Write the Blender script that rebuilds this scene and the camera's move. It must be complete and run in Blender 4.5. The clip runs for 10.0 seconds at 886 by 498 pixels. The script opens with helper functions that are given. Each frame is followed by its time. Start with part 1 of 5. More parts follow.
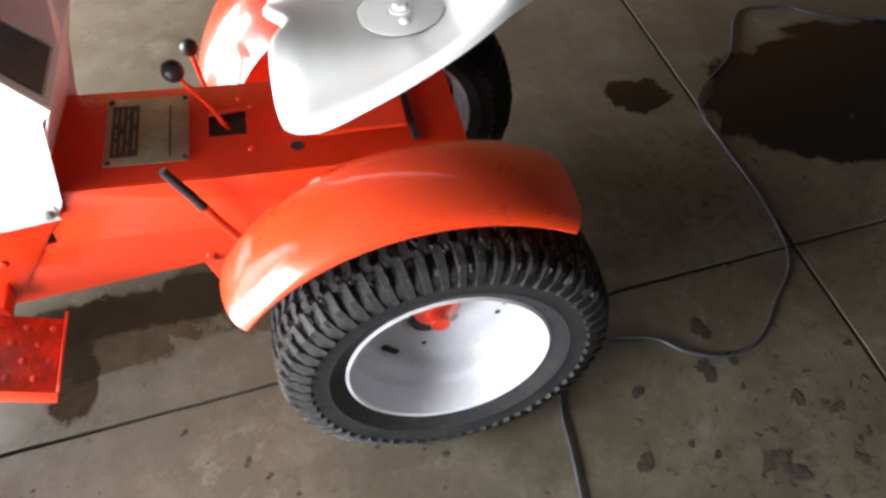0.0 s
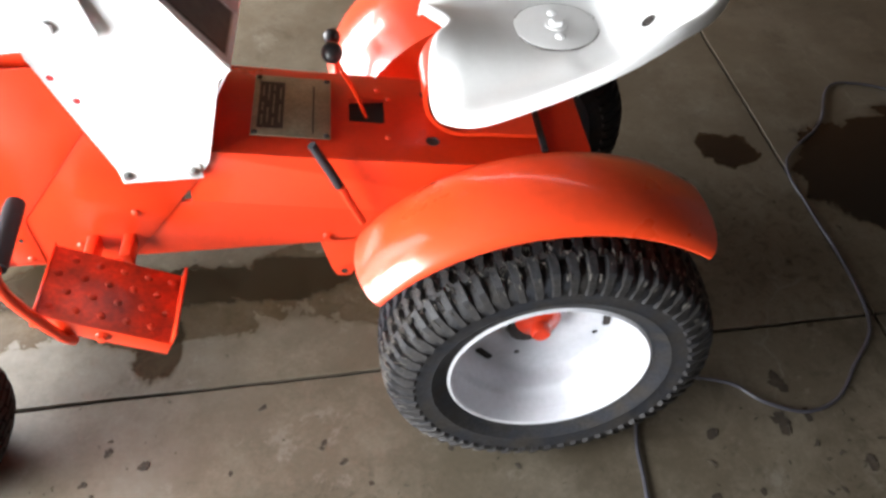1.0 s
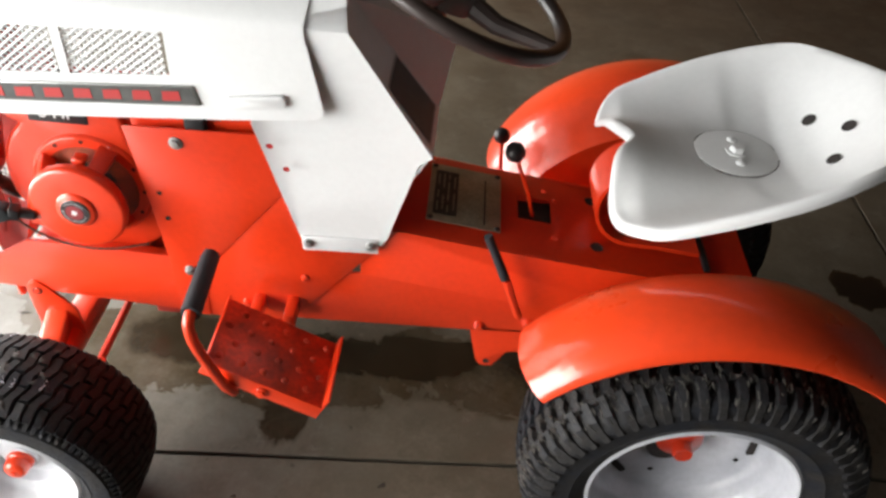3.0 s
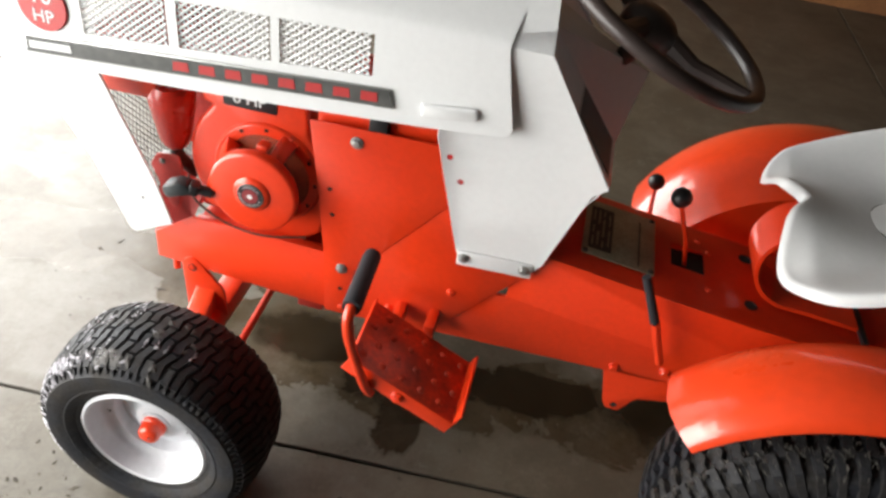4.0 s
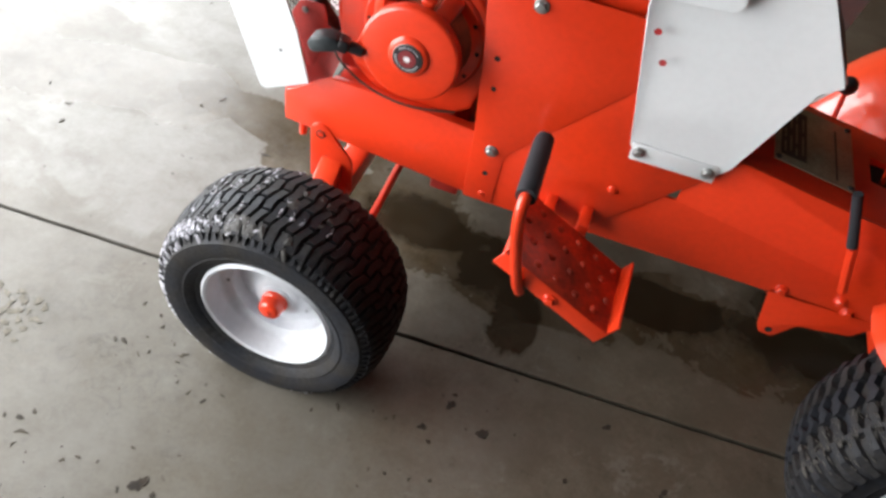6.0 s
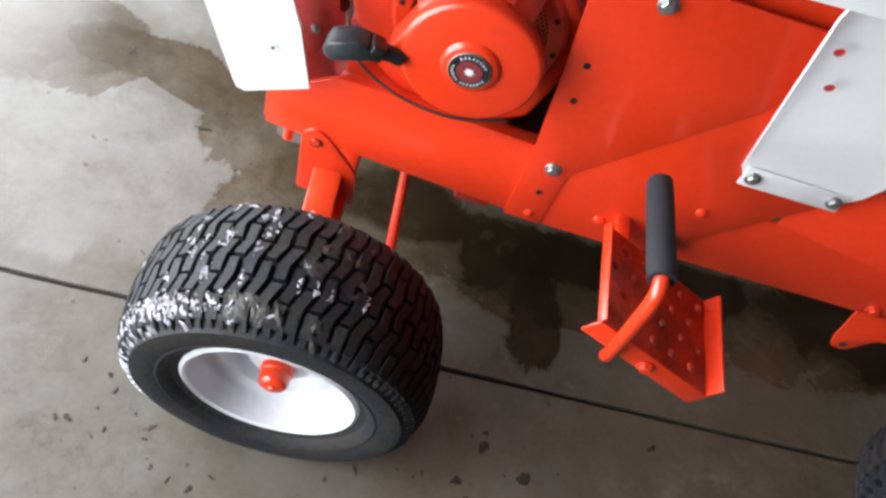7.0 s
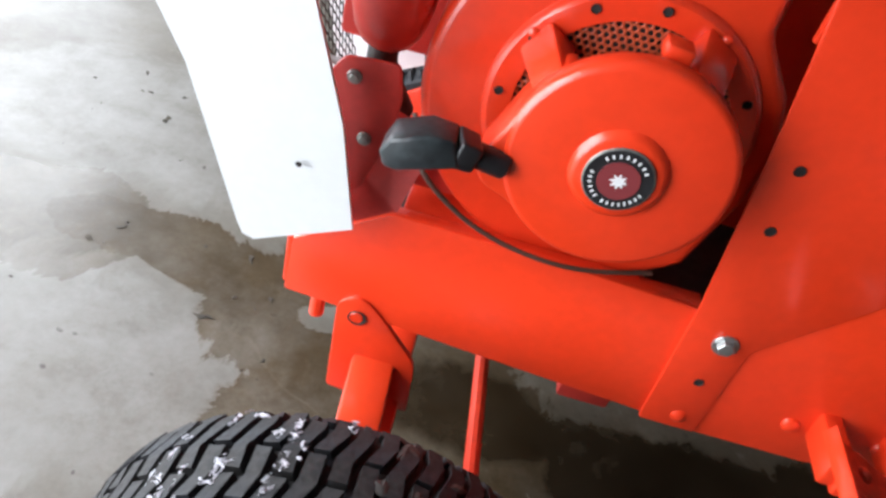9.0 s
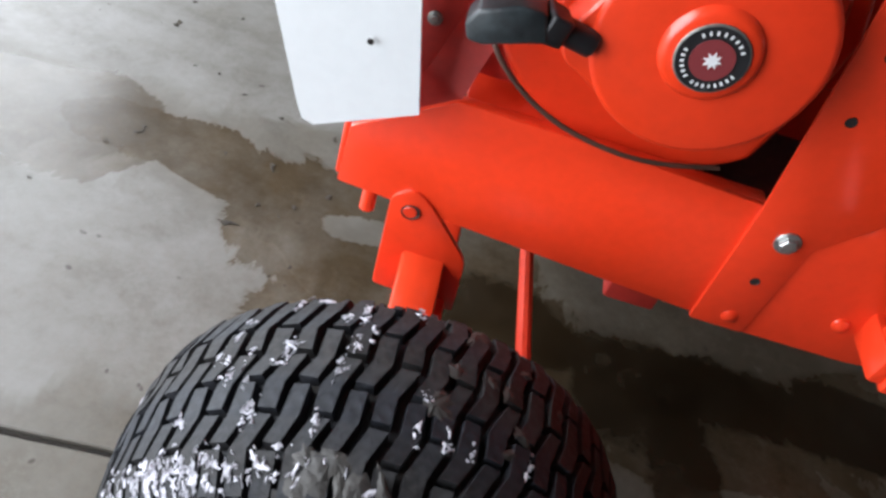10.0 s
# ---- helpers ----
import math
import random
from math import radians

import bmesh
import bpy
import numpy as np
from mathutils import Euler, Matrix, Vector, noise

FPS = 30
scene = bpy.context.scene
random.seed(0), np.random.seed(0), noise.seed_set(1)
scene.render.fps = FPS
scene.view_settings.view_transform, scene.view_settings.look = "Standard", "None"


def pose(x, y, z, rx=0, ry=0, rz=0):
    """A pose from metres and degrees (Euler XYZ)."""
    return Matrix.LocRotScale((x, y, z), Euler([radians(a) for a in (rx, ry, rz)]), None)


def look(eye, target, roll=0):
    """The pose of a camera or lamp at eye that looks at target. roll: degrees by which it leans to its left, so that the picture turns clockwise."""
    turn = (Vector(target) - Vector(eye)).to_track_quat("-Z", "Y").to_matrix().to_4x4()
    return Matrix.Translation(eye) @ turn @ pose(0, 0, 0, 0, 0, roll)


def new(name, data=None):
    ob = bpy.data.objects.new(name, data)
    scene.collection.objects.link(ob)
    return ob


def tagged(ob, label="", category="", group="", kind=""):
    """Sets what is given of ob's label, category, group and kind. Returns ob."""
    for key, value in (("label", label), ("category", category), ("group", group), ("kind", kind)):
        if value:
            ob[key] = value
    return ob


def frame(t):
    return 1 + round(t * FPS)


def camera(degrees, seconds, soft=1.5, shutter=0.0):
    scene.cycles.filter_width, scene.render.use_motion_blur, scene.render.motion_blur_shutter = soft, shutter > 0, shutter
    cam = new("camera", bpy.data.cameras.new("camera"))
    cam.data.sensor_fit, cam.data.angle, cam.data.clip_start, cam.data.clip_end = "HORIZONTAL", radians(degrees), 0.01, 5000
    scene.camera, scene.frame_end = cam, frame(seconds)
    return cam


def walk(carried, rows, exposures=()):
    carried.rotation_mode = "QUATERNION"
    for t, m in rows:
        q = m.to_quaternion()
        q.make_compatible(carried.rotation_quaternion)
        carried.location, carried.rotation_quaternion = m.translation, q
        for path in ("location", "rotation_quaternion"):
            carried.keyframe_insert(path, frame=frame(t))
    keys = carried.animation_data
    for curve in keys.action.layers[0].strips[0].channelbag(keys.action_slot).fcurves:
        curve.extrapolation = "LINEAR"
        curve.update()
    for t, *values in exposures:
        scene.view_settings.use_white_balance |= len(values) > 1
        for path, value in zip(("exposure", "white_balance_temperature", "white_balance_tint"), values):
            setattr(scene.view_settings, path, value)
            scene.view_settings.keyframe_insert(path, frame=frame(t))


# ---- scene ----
cam = camera(59.8, 10.0, soft=2.9)
PATH = [
    (0, (-0.057, -1.085, 1.438), (0.137, 0.172, -0.105), -4.6),
    (0.5, (-0.123, -1.118, 1.446), (0.077, 0.102, -0.127), 0.2),
    (1, (-0.25, -1.125, 1.426), (-0.072, 0.211, -0.051), 2.8),
    (1.5, (-0.337, -1.117, 1.445), (-0.252, 0.311, 0.048), 1.7),
    (2, (-0.364, -1.112, 1.457), (-0.312, 0.316, 0.057), 1.6),
    (2.2, (-0.371, -1.11, 1.459), (-0.299, 0.322, 0.065), 2.1),
    (3.3, (-0.451, -1.156, 1.431), (-0.504, 0.421, 0.202), 6.9),
    (3.5, (-0.482, -1.164, 1.425), (-0.591, 0.45, 0.249), 7.2),
    (4, (-0.548, -1.187, 1.404), (-0.752, 0.364, 0.158), 8.8),
    (4.5, (-0.621, -1.213, 1.37), (-0.872, 0.293, 0.078), 10.7),
    (5, (-0.684, -1.238, 1.344), (-1.019, 0.163, -0.044), 9.9),
    (5.5, (-0.736, -1.226, 1.318), (-1.028, 0.141, -0.113), 12.1),
    (6, (-0.752, -1.138, 1.278), (-0.967, 0.209, -0.185), 13.3),
    (6.2, (-0.772, -1.052, 1.29), (-1.123, 0.264, -0.175), 6.4),
    (7.3, (-1.143, -0.788, 1.094), (-0.789, 0.332, -0.525), 29.5),
    (7.5, (-1.131, -0.767, 1.041), (-0.818, 0.377, -0.569), 25.9),
    (8, (-1.091, -0.68, 0.928), (-1.032, 0.772, -0.446), 16.4),
    (8.5, (-1.102, -0.619, 0.876), (-1.016, 0.953, -0.357), 18.3),
    (9, (-1.129, -0.622, 0.877), (-1.11, 0.916, -0.402), 16.6),
    (9.5, (-1.162, -0.645, 0.868), (-1.161, 0.79, -0.525), 17.9),
    (10, (-1.182, -0.647, 0.828), (-1.071, 0.788, -0.561), 20.1),
]
EXPOSURES = [(0.0, 1.42, 6500, 10), (1.0, 1.40, 6500, 10), (1.5, 1.0, 6500, 10), (2.0, 0.66, 6650, 10), (3.5, 0.08, 6850, 10), (4.0, -0.06, 6900, 10), (5.0, -0.12, 6800, 10), (6.0, -0.18, 6450, 10), (7.5, 0.0, 6150, 10), (8.0, 0.05, 6150, 10), (8.5, 0.05, 6150, 10), (9.0, -0.27, 6100, 10), (9.5, -0.46, 6050, 10), (10.0, -0.54, 6050, 10)]
walk(cam, [(t, look(eye, target, roll)) for t, eye, target, roll in PATH], EXPOSURES)

# ---- world and light ----
world = bpy.data.worlds.new("overcast_world")
world.use_nodes = True
scene.world = world
wn, wl = world.node_tree.nodes, world.node_tree.links
sky = wn.new("ShaderNodeTexSky")
sky.sky_type, sky.sun_disc = "NISHITA", False
sky.sun_elevation, sky.sun_rotation = radians(44), radians(-109)
sky.air_density, sky.dust_density, sky.ozone_density = 1.0, 3.0, 1.0
desat = wn.new("ShaderNodeHueSaturation")
desat.inputs["Saturation"].default_value = 0.25
wl.new(sky.outputs[0], desat.inputs["Color"])
wl.new(desat.outputs[0], wn["Background"].inputs[0])
wn["Background"].inputs[1].default_value = 0.15

sun = new("sun", bpy.data.lights.new("sun", "SUN"))
sun.data.energy, sun.data.angle, sun.data.color = 3.8, radians(48), (1.0, 0.97, 0.92)
sun.matrix_basis = look((-5.0, -1.7, 5.1), (0, 0, 0))

door_light = new("door_skylight", bpy.data.lights.new("door_skylight", "AREA"))
door_light.data.shape, door_light.data.size, door_light.data.size_y = "RECTANGLE", 5.4, 1.6
door_light.data.energy, door_light.data.color = 290.0, (0.95, 0.98, 1.0)
door_light.matrix_basis = look((-2.66, -0.5, 0.84), (1.0, -0.5, 0.84))

# ---- materials ----


def mat(name, colour, rough=0.5, metal=0.0, coat=0.0, second=None, scale=8.0, mix=0.35, fine=0.0, bump=0.0, bump_scale=60.0, spec=0.5, rough_var=0.08):
    m = bpy.data.materials.new(name)
    m.use_nodes = True
    n, l = m.node_tree.nodes, m.node_tree.links
    b = n["Principled BSDF"]
    b.inputs["Roughness"].default_value = rough
    b.inputs["Metallic"].default_value = metal
    b.inputs["Coat Weight"].default_value = coat
    b.inputs["Coat Roughness"].default_value = 0.12
    b.inputs["Specular IOR Level"].default_value = spec
    tc = n.new("ShaderNodeTexCoord")
    big = n.new("ShaderNodeTexNoise")
    big.inputs["Scale"].default_value, big.inputs["Detail"].default_value = scale, 6.0
    l.new(tc.outputs["Object"], big.inputs["Vector"])
    small = n.new("ShaderNodeTexNoise")
    small.inputs["Scale"].default_value, small.inputs["Detail"].default_value = bump_scale, 4.0
    l.new(tc.outputs["Object"], small.inputs["Vector"])
    ramp = n.new("ShaderNodeMapRange")
    ramp.inputs[1].default_value, ramp.inputs[2].default_value = 0.4, 0.68
    ramp.inputs[4].default_value = mix
    l.new(big.outputs[0], ramp.inputs[0])
    mx = n.new("ShaderNodeMix")
    mx.data_type = "RGBA"
    mx.inputs[6].default_value = (*colour, 1)
    mx.inputs[7].default_value = (*(second or tuple(c * 0.7 for c in colour)), 1)
    l.new(ramp.outputs[0], mx.inputs[0])
    out = mx.outputs[2]
    if fine:
        r2 = n.new("ShaderNodeMapRange")
        r2.inputs[1].default_value, r2.inputs[2].default_value = 0.35, 0.65
        r2.inputs[3].default_value, r2.inputs[4].default_value = 1.0 - fine, 1.0 + fine * 0.4
        l.new(small.outputs[0], r2.inputs[0])
        mu = n.new("ShaderNodeMix")
        mu.data_type, mu.blend_type = "RGBA", "MULTIPLY"
        mu.inputs[0].default_value = 1.0
        l.new(out, mu.inputs[6])
        l.new(r2.outputs[0], mu.inputs[7])
        out = mu.outputs[2]
    l.new(out, b.inputs["Base Color"])
    rr = n.new("ShaderNodeMapRange")
    rr.inputs[3].default_value, rr.inputs[4].default_value = max(0.03, rough - rough_var), min(1.0, rough + rough_var)
    l.new(big.outputs[0], rr.inputs[0])
    l.new(rr.outputs[0], b.inputs["Roughness"])
    if bump:
        bp = n.new("ShaderNodeBump")
        bp.inputs["Strength"].default_value, bp.inputs["Distance"].default_value = bump, 0.002
        l.new(small.outputs[0], bp.inputs["Height"])
        l.new(bp.outputs[0], b.inputs["Normal"])
    return m


ORANGE = mat("orange_paint", (0.74, 0.043, 0.0095), 0.30, coat=0.5, second=(0.66, 0.034, 0.009), scale=5, mix=0.5, fine=0.05, bump=0.02, bump_scale=90)
FENDERARMPAINT = mat("glossy_fender_lit_arm_paint", (0.76, 0.055, 0.0115), 0.30, coat=1.0, second=(0.68, 0.043, 0.010), scale=5, mix=0.5, fine=0.05, bump=0.015, bump_scale=60)
FENDERARMPAINT.node_tree.nodes["Principled BSDF"].inputs["Coat Roughness"].default_value = 0.07
SATIN = mat("satin_orange_paint", (0.62, 0.038, 0.010), 0.6, second=(0.5, 0.03, 0.01), scale=12, mix=0.6, fine=0.1, bump=0.05, bump_scale=120, spec=0.3)
HANDLEGREY = mat("worn_grey_black_plastic", (0.030, 0.037, 0.040), 0.34, second=(0.012, 0.013, 0.015), scale=60, mix=0.8, fine=0.25, bump=0.15, bump_scale=200)
DARKRED = mat("dull_and_shaded_red_paint", (0.50, 0.035, 0.025), 0.42, second=(0.32, 0.025, 0.02), scale=14, mix=0.6, fine=0.1, bump=0.08, bump_scale=120)
MUFFRED = mat("deep_red_paint", (0.48, 0.022, 0.012), 0.3, coat=0.3, second=(0.42, 0.022, 0.012), scale=14, mix=0.6, fine=0.08, bump=0.05, bump_scale=110)
WHITE = mat("white_paint", (0.73, 0.74, 0.745), 0.38, coat=0.2, second=(0.66, 0.67, 0.675), scale=4, mix=0.6, fine=0.02, bump=0.012, bump_scale=90)
RIMWHITE = mat("white_rim_paint", (0.62, 0.63, 0.66), 0.38, coat=0.15, second=(0.46, 0.47, 0.50), scale=9, mix=0.5, fine=0.05, bump=0.06, bump_scale=90)
# greyer copy of the rim white: the dish's shading put into its colour
REARRIM = mat("shaded_white_rim_paint", (0.50, 0.51, 0.545), 0.42, coat=0.1, second=(0.36, 0.37, 0.41), scale=7, mix=0.7, fine=0.06, bump=0.06, bump_scale=90)
RUBBER = mat("tyre_rubber", (0.0135, 0.0148, 0.0195), 0.68, second=(0.026, 0.022, 0.018), scale=22, mix=0.9, fine=0.4, bump=0.55, bump_scale=150, spec=0.3, rough_var=0.2)
STEPPAINT = mat("grimy_orange_paint", (0.62, 0.045, 0.012), 0.45, second=(0.05, 0.014, 0.01), scale=16, mix=0.75, fine=0.25, bump=0.1, bump_scale=120)
BLACK = mat("black_plastic", (0.012, 0.012, 0.014), 0.4, second=(0.03, 0.03, 0.032), scale=20, mix=0.5, fine=0.1, bump=0.1, bump_scale=150)
FOAM = mat("black_rubber_grip", (0.011, 0.0115, 0.015), 0.8, second=(0.018, 0.018, 0.024), scale=25, mix=0.6, fine=0.2, bump=0.4, bump_scale=350)
STEEL = mat("zinc_plated_steel", (0.45, 0.46, 0.45), 0.38, metal=0.85, second=(0.28, 0.28, 0.27), scale=60, mix=0.6, fine=0.15, bump=0.15, bump_scale=300)
DULLSTEEL = mat("dull_zinc", (0.30, 0.31, 0.29), 0.45, metal=0.7, second=(0.17, 0.16, 0.14), scale=70, mix=0.7, fine=0.2, bump=0.15, bump_scale=300)
DARKMETAL = mat("dark_engine_metal", (0.03, 0.027, 0.026), 0.6, metal=0.3, second=(0.07, 0.05, 0.04), scale=25, mix=0.7, fine=0.3, bump=0.3, bump_scale=120)
BROWNWHEEL = mat("dark_brown_plastic", (0.035, 0.024, 0.022), 0.38, second=(0.06, 0.045, 0.04), scale=18, mix=0.6, fine=0.12, bump=0.08, bump_scale=140)
CHARCOAL = mat("charcoal_enamel", (0.06, 0.062, 0.06), 0.45, second=(0.1, 0.1, 0.095), scale=30, mix=0.6, fine=0.12)
TRIMRED = mat("red_enamel", (0.5, 0.03, 0.03), 0.45, second=(0.32, 0.03, 0.03), scale=60, mix=0.7, fine=0.15)
BRASS = mat("aged_plate_metal", (0.33, 0.31, 0.22), 0.42, metal=0.5, second=(0.2, 0.18, 0.12), scale=18, mix=0.8, fine=0.2, bump=0.1, bump_scale=200)
PRINT = mat("dark_plate_print", (0.018, 0.016, 0.014), 0.5, second=(0.05, 0.042, 0.034), scale=50, mix=0.6, fine=0.2)
# near-black colour that stands in for shade in holes and slots
HOLESHADE = mat("hole_shade_colour", (0.012, 0.01, 0.01), 0.8, second=(0.03, 0.02, 0.015), scale=30, mix=0.6)
SNOW = mat("white_snow_crumbs", (0.56, 0.55, 0.60), 0.65, second=(0.15, 0.14, 0.16), scale=110, mix=0.95, fine=0.15, bump=0.4, bump_scale=200)
GRAPHITE = mat("weathered_cable_jacket", (0.022, 0.022, 0.030), 0.45, second=(0.050, 0.050, 0.064), scale=12, mix=0.8, fine=0.2)
CABLEBROWN = mat("brown_cable_jacket", (0.055, 0.035, 0.025), 0.5, second=(0.10, 0.05, 0.035), scale=40, mix=0.7, fine=0.2)
LEAF = mat("dry_dark_leaf_litter", (0.018, 0.0125, 0.008), 0.9, second=(0.042, 0.030, 0.018), scale=40, mix=0.8, fine=0.3, bump=0.4, bump_scale=200)
GRIT = mat("brown_floor_grit", (0.026, 0.020, 0.013), 0.85, second=(0.065, 0.052, 0.036), scale=30, mix=0.9, fine=0.3)
PLYWOOD = mat("stained_plywood", (0.28, 0.12, 0.045), 0.55, second=(0.19, 0.075, 0.03), scale=6, mix=0.8, fine=0.15, bump=0.15, bump_scale=60)
DARKWALL = mat("unseen_dark_walls", (0.05, 0.042, 0.034), 0.8, second=(0.03, 0.025, 0.02), scale=3, mix=0.8, fine=0.15, bump=0.2, bump_scale=40)
GROUNDSNOW = mat("trodden_snow", (0.72, 0.73, 0.76), 0.8, second=(0.5, 0.5, 0.52), scale=1.5, mix=0.6, fine=0.1, bump=0.4, bump_scale=20)
PUTTY = mat("joint_filler", (0.016, 0.013, 0.010), 0.85, second=(0.035, 0.028, 0.02), scale=20, mix=0.7, fine=0.25, bump=0.4, bump_scale=120)


def concrete():
    """Smooth worn garage slab: warm grey, mottled, paler towards the door in place of light, with wet patches that
    darken and shine.
    """
    m = bpy.data.materials.new("worn_concrete")
    m.use_nodes = True
    n, l = m.node_tree.nodes, m.node_tree.links
    b = n["Principled BSDF"]
    tc = n.new("ShaderNodeTexCoord")

    def noise_node(scale, detail=6, rough=0.6, distort=0.0):
        q = n.new("ShaderNodeTexNoise")
        q.inputs["Scale"].default_value, q.inputs["Detail"].default_value = scale, detail
        q.inputs["Roughness"].default_value, q.inputs["Distortion"].default_value = rough, distort
        l.new(tc.outputs["Object"], q.inputs["Vector"])
        return q.outputs[0]

    def ranged(v, a, c, lo=0.0, hi=1.0):
        q = n.new("ShaderNodeMapRange")
        q.inputs[1].default_value, q.inputs[2].default_value, q.inputs[3].default_value, q.inputs[4].default_value = a, c, lo, hi
        l.new(v, q.inputs[0])
        return q.outputs[0]

    def mixed(f, a, c, kind="MIX"):
        q = n.new("ShaderNodeMix")
        q.data_type, q.blend_type = "RGBA", kind
        l.new(f, q.inputs[0]) if not isinstance(f, float) else setattr(q.inputs[0], "default_value", f)
        for k, v in ((6, a), (7, c)):
            if isinstance(v, tuple):
                q.inputs[k].default_value = (*v, 1)
            else:
                l.new(v, q.inputs[k])
        return q.outputs[2]

    def math_node(op, a, c):
        q = n.new("ShaderNodeMath")
        q.operation = op
        q.use_clamp = True
        for k, v in ((0, a), (1, c)):
            if isinstance(v, (int, float)):
                q.inputs[k].default_value = v
            else:
                l.new(v, q.inputs[k])
        return q.outputs[0]

    def blob(x, y, rx, ry, edge=0.35, wobble=0.5, scale=3.5):
        """A puddle's outline: an ellipse with a wandering edge."""
        s = n.new("ShaderNodeSeparateXYZ")
        l.new(tc.outputs["Object"], s.inputs[0])

        def sq(v, c0, r):
            q = n.new("ShaderNodeMath")
            q.operation = "SUBTRACT"
            l.new(v, q.inputs[0])
            q.inputs[1].default_value = c0
            d = n.new("ShaderNodeMath")
            d.operation = "DIVIDE"
            l.new(q.outputs[0], d.inputs[0])
            d.inputs[1].default_value = r
            p = n.new("ShaderNodeMath")
            p.operation = "POWER"
            l.new(d.outputs[0], p.inputs[0])
            p.inputs[1].default_value = 2.0
            return p.outputs[0]

        add = n.new("ShaderNodeMath")
        add.operation = "ADD"
        l.new(sq(s.outputs[0], x, rx), add.inputs[0])
        l.new(sq(s.outputs[1], y, ry), add.inputs[1])
        w = ranged(noise_node(scale, 5, 0.65, 0.6), 0.25, 0.75, -wobble, wobble)
        tot = n.new("ShaderNodeMath")
        tot.operation = "ADD"
        l.new(add.outputs[0], tot.inputs[0])
        l.new(w, tot.inputs[1])
        return ranged(tot.outputs[0], 1.0 + edge * 0.15, 1.0 - edge * 0.15)

    def streak(ax, ay, bx, by, r, wobble=0.45, scale=6.0, edge=0.14):
        """A wet band along a line, with a wandering edge."""
        def vec(op, p, q):
            v = n.new("ShaderNodeVectorMath")
            v.operation = op
            for k, w in ((0, p), (1, q)):
                if isinstance(w, tuple):
                    v.inputs[k].default_value = w
                elif w is not None:
                    l.new(w, v.inputs[k])
            return v
        dx, dy = bx - ax, by - ay
        k2 = dx * dx + dy * dy
        rel = vec("SUBTRACT", tc.outputs["Object"], (ax, ay, 0.0)).outputs[0]
        along_t = math_node("ADD", vec("DOT_PRODUCT", rel, (dx / k2, dy / k2, 0.0)).outputs["Value"], 0.0)
        s = vec("SCALE", (dx, dy, 0.0), None)
        l.new(along_t, s.inputs["Scale"])
        d = vec("LENGTH", vec("SUBTRACT", rel, s.outputs[0]).outputs[0], None).outputs["Value"]
        w = ranged(noise_node(scale, 6, 0.7, 0.8), 0.25, 0.75, -wobble, wobble)
        q = n.new("ShaderNodeMath")
        q.operation = "MULTIPLY_ADD"
        l.new(d, q.inputs[0])
        q.inputs[1].default_value = 1.0 / r
        l.new(w, q.inputs[2])
        return ranged(q.outputs[0], 1.0 + edge * 0.3, 1.0 - edge * 0.3)

    base = mixed(ranged(noise_node(1.1, 8, 0.65, 0.5), 0.36, 0.66), (0.0862, 0.0724, 0.0518), (0.0506, 0.0414, 0.0282))
    base = mixed(ranged(noise_node(4.6, 9, 0.78), 0.46, 0.62, 0, 0.75), base, (0.1147, 0.1003, 0.0766))
    base = mixed(ranged(noise_node(3.1, 9, 0.78, 0.3), 0.55, 0.64, 0, 0.7), base, (0.0350, 0.0272, 0.0167))
    base = mixed(ranged(noise_node(7.5, 9, 0.80, 0.4), 0.58, 0.64, 0, 0.7), base, (0.132, 0.121, 0.100))
    base = mixed(ranged(noise_node(13.7, 8, 0.8, 0.2), 0.60, 0.68, 0, 0.75), base, (0.0253, 0.0186, 0.0110))
    base = mixed(ranged(noise_node(110, 3), 0.35, 0.7, 0.0, 0.35), base, (0.0441, 0.0359, 0.0259))
    base = mixed(ranged(noise_node(38, 6, 0.78, 0.5), 0.66, 0.71, 0, 0.85), base, (0.0201, 0.0148, 0.0092))
    # brown stains; the two behind the tractor also carry light falloff in colour
    stain_falloff = blob(-1.45, -0.50, 0.24, 0.13, 4.0, 0.8, 7)
    for q in ((0.72, -0.60, 0.30, 0.16, 4.0, 0.9, 6), (-0.25, -0.50, 0.22, 0.09, 4.0, 0.9, 8), (1.35, -0.15, 0.6, 0.4, 4.0, 0.9, 5), (0.75, 0.12, 0.3, 0.3, 5.0, 0.9, 5)):
        stain_falloff = math_node("MAXIMUM", stain_falloff, blob(*q))
    speck = ranged(noise_node(24, 8, 0.78, 1.0), 0.50, 0.62, 0.0, 0.75)
    base = mixed(math_node("MULTIPLY", stain_falloff, speck), base, (0.026, 0.020, 0.012))
    # paler concrete towards the door: light falloff put into the colour
    door_wash = blob(-2.3, -0.4, 1.25, 2.6, 5.0, 0.9, 2.5)
    base = mixed(math_node("MULTIPLY", door_wash, ranged(noise_node(5.5, 9, 0.76), 0.32, 0.66, 0.15, 0.85)), base, (0.155, 0.147, 0.132))
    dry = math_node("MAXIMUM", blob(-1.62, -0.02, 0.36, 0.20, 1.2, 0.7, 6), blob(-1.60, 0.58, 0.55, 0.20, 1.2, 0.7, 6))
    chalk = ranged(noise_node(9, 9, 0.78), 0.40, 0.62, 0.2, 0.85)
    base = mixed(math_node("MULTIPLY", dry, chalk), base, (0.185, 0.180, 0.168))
    # hairline cracks and pits in the cement skin
    warp = n.new("ShaderNodeVectorMath")
    warp.operation = "MULTIPLY_ADD"
    wob = n.new("ShaderNodeTexNoise")
    wob.inputs["Scale"].default_value, wob.inputs["Detail"].default_value = 5.0, 5.0
    l.new(tc.outputs["Object"], wob.inputs["Vector"])
    l.new(wob.outputs["Color"], warp.inputs[0])
    warp.inputs[1].default_value = (0.16, 0.16, 0.0)
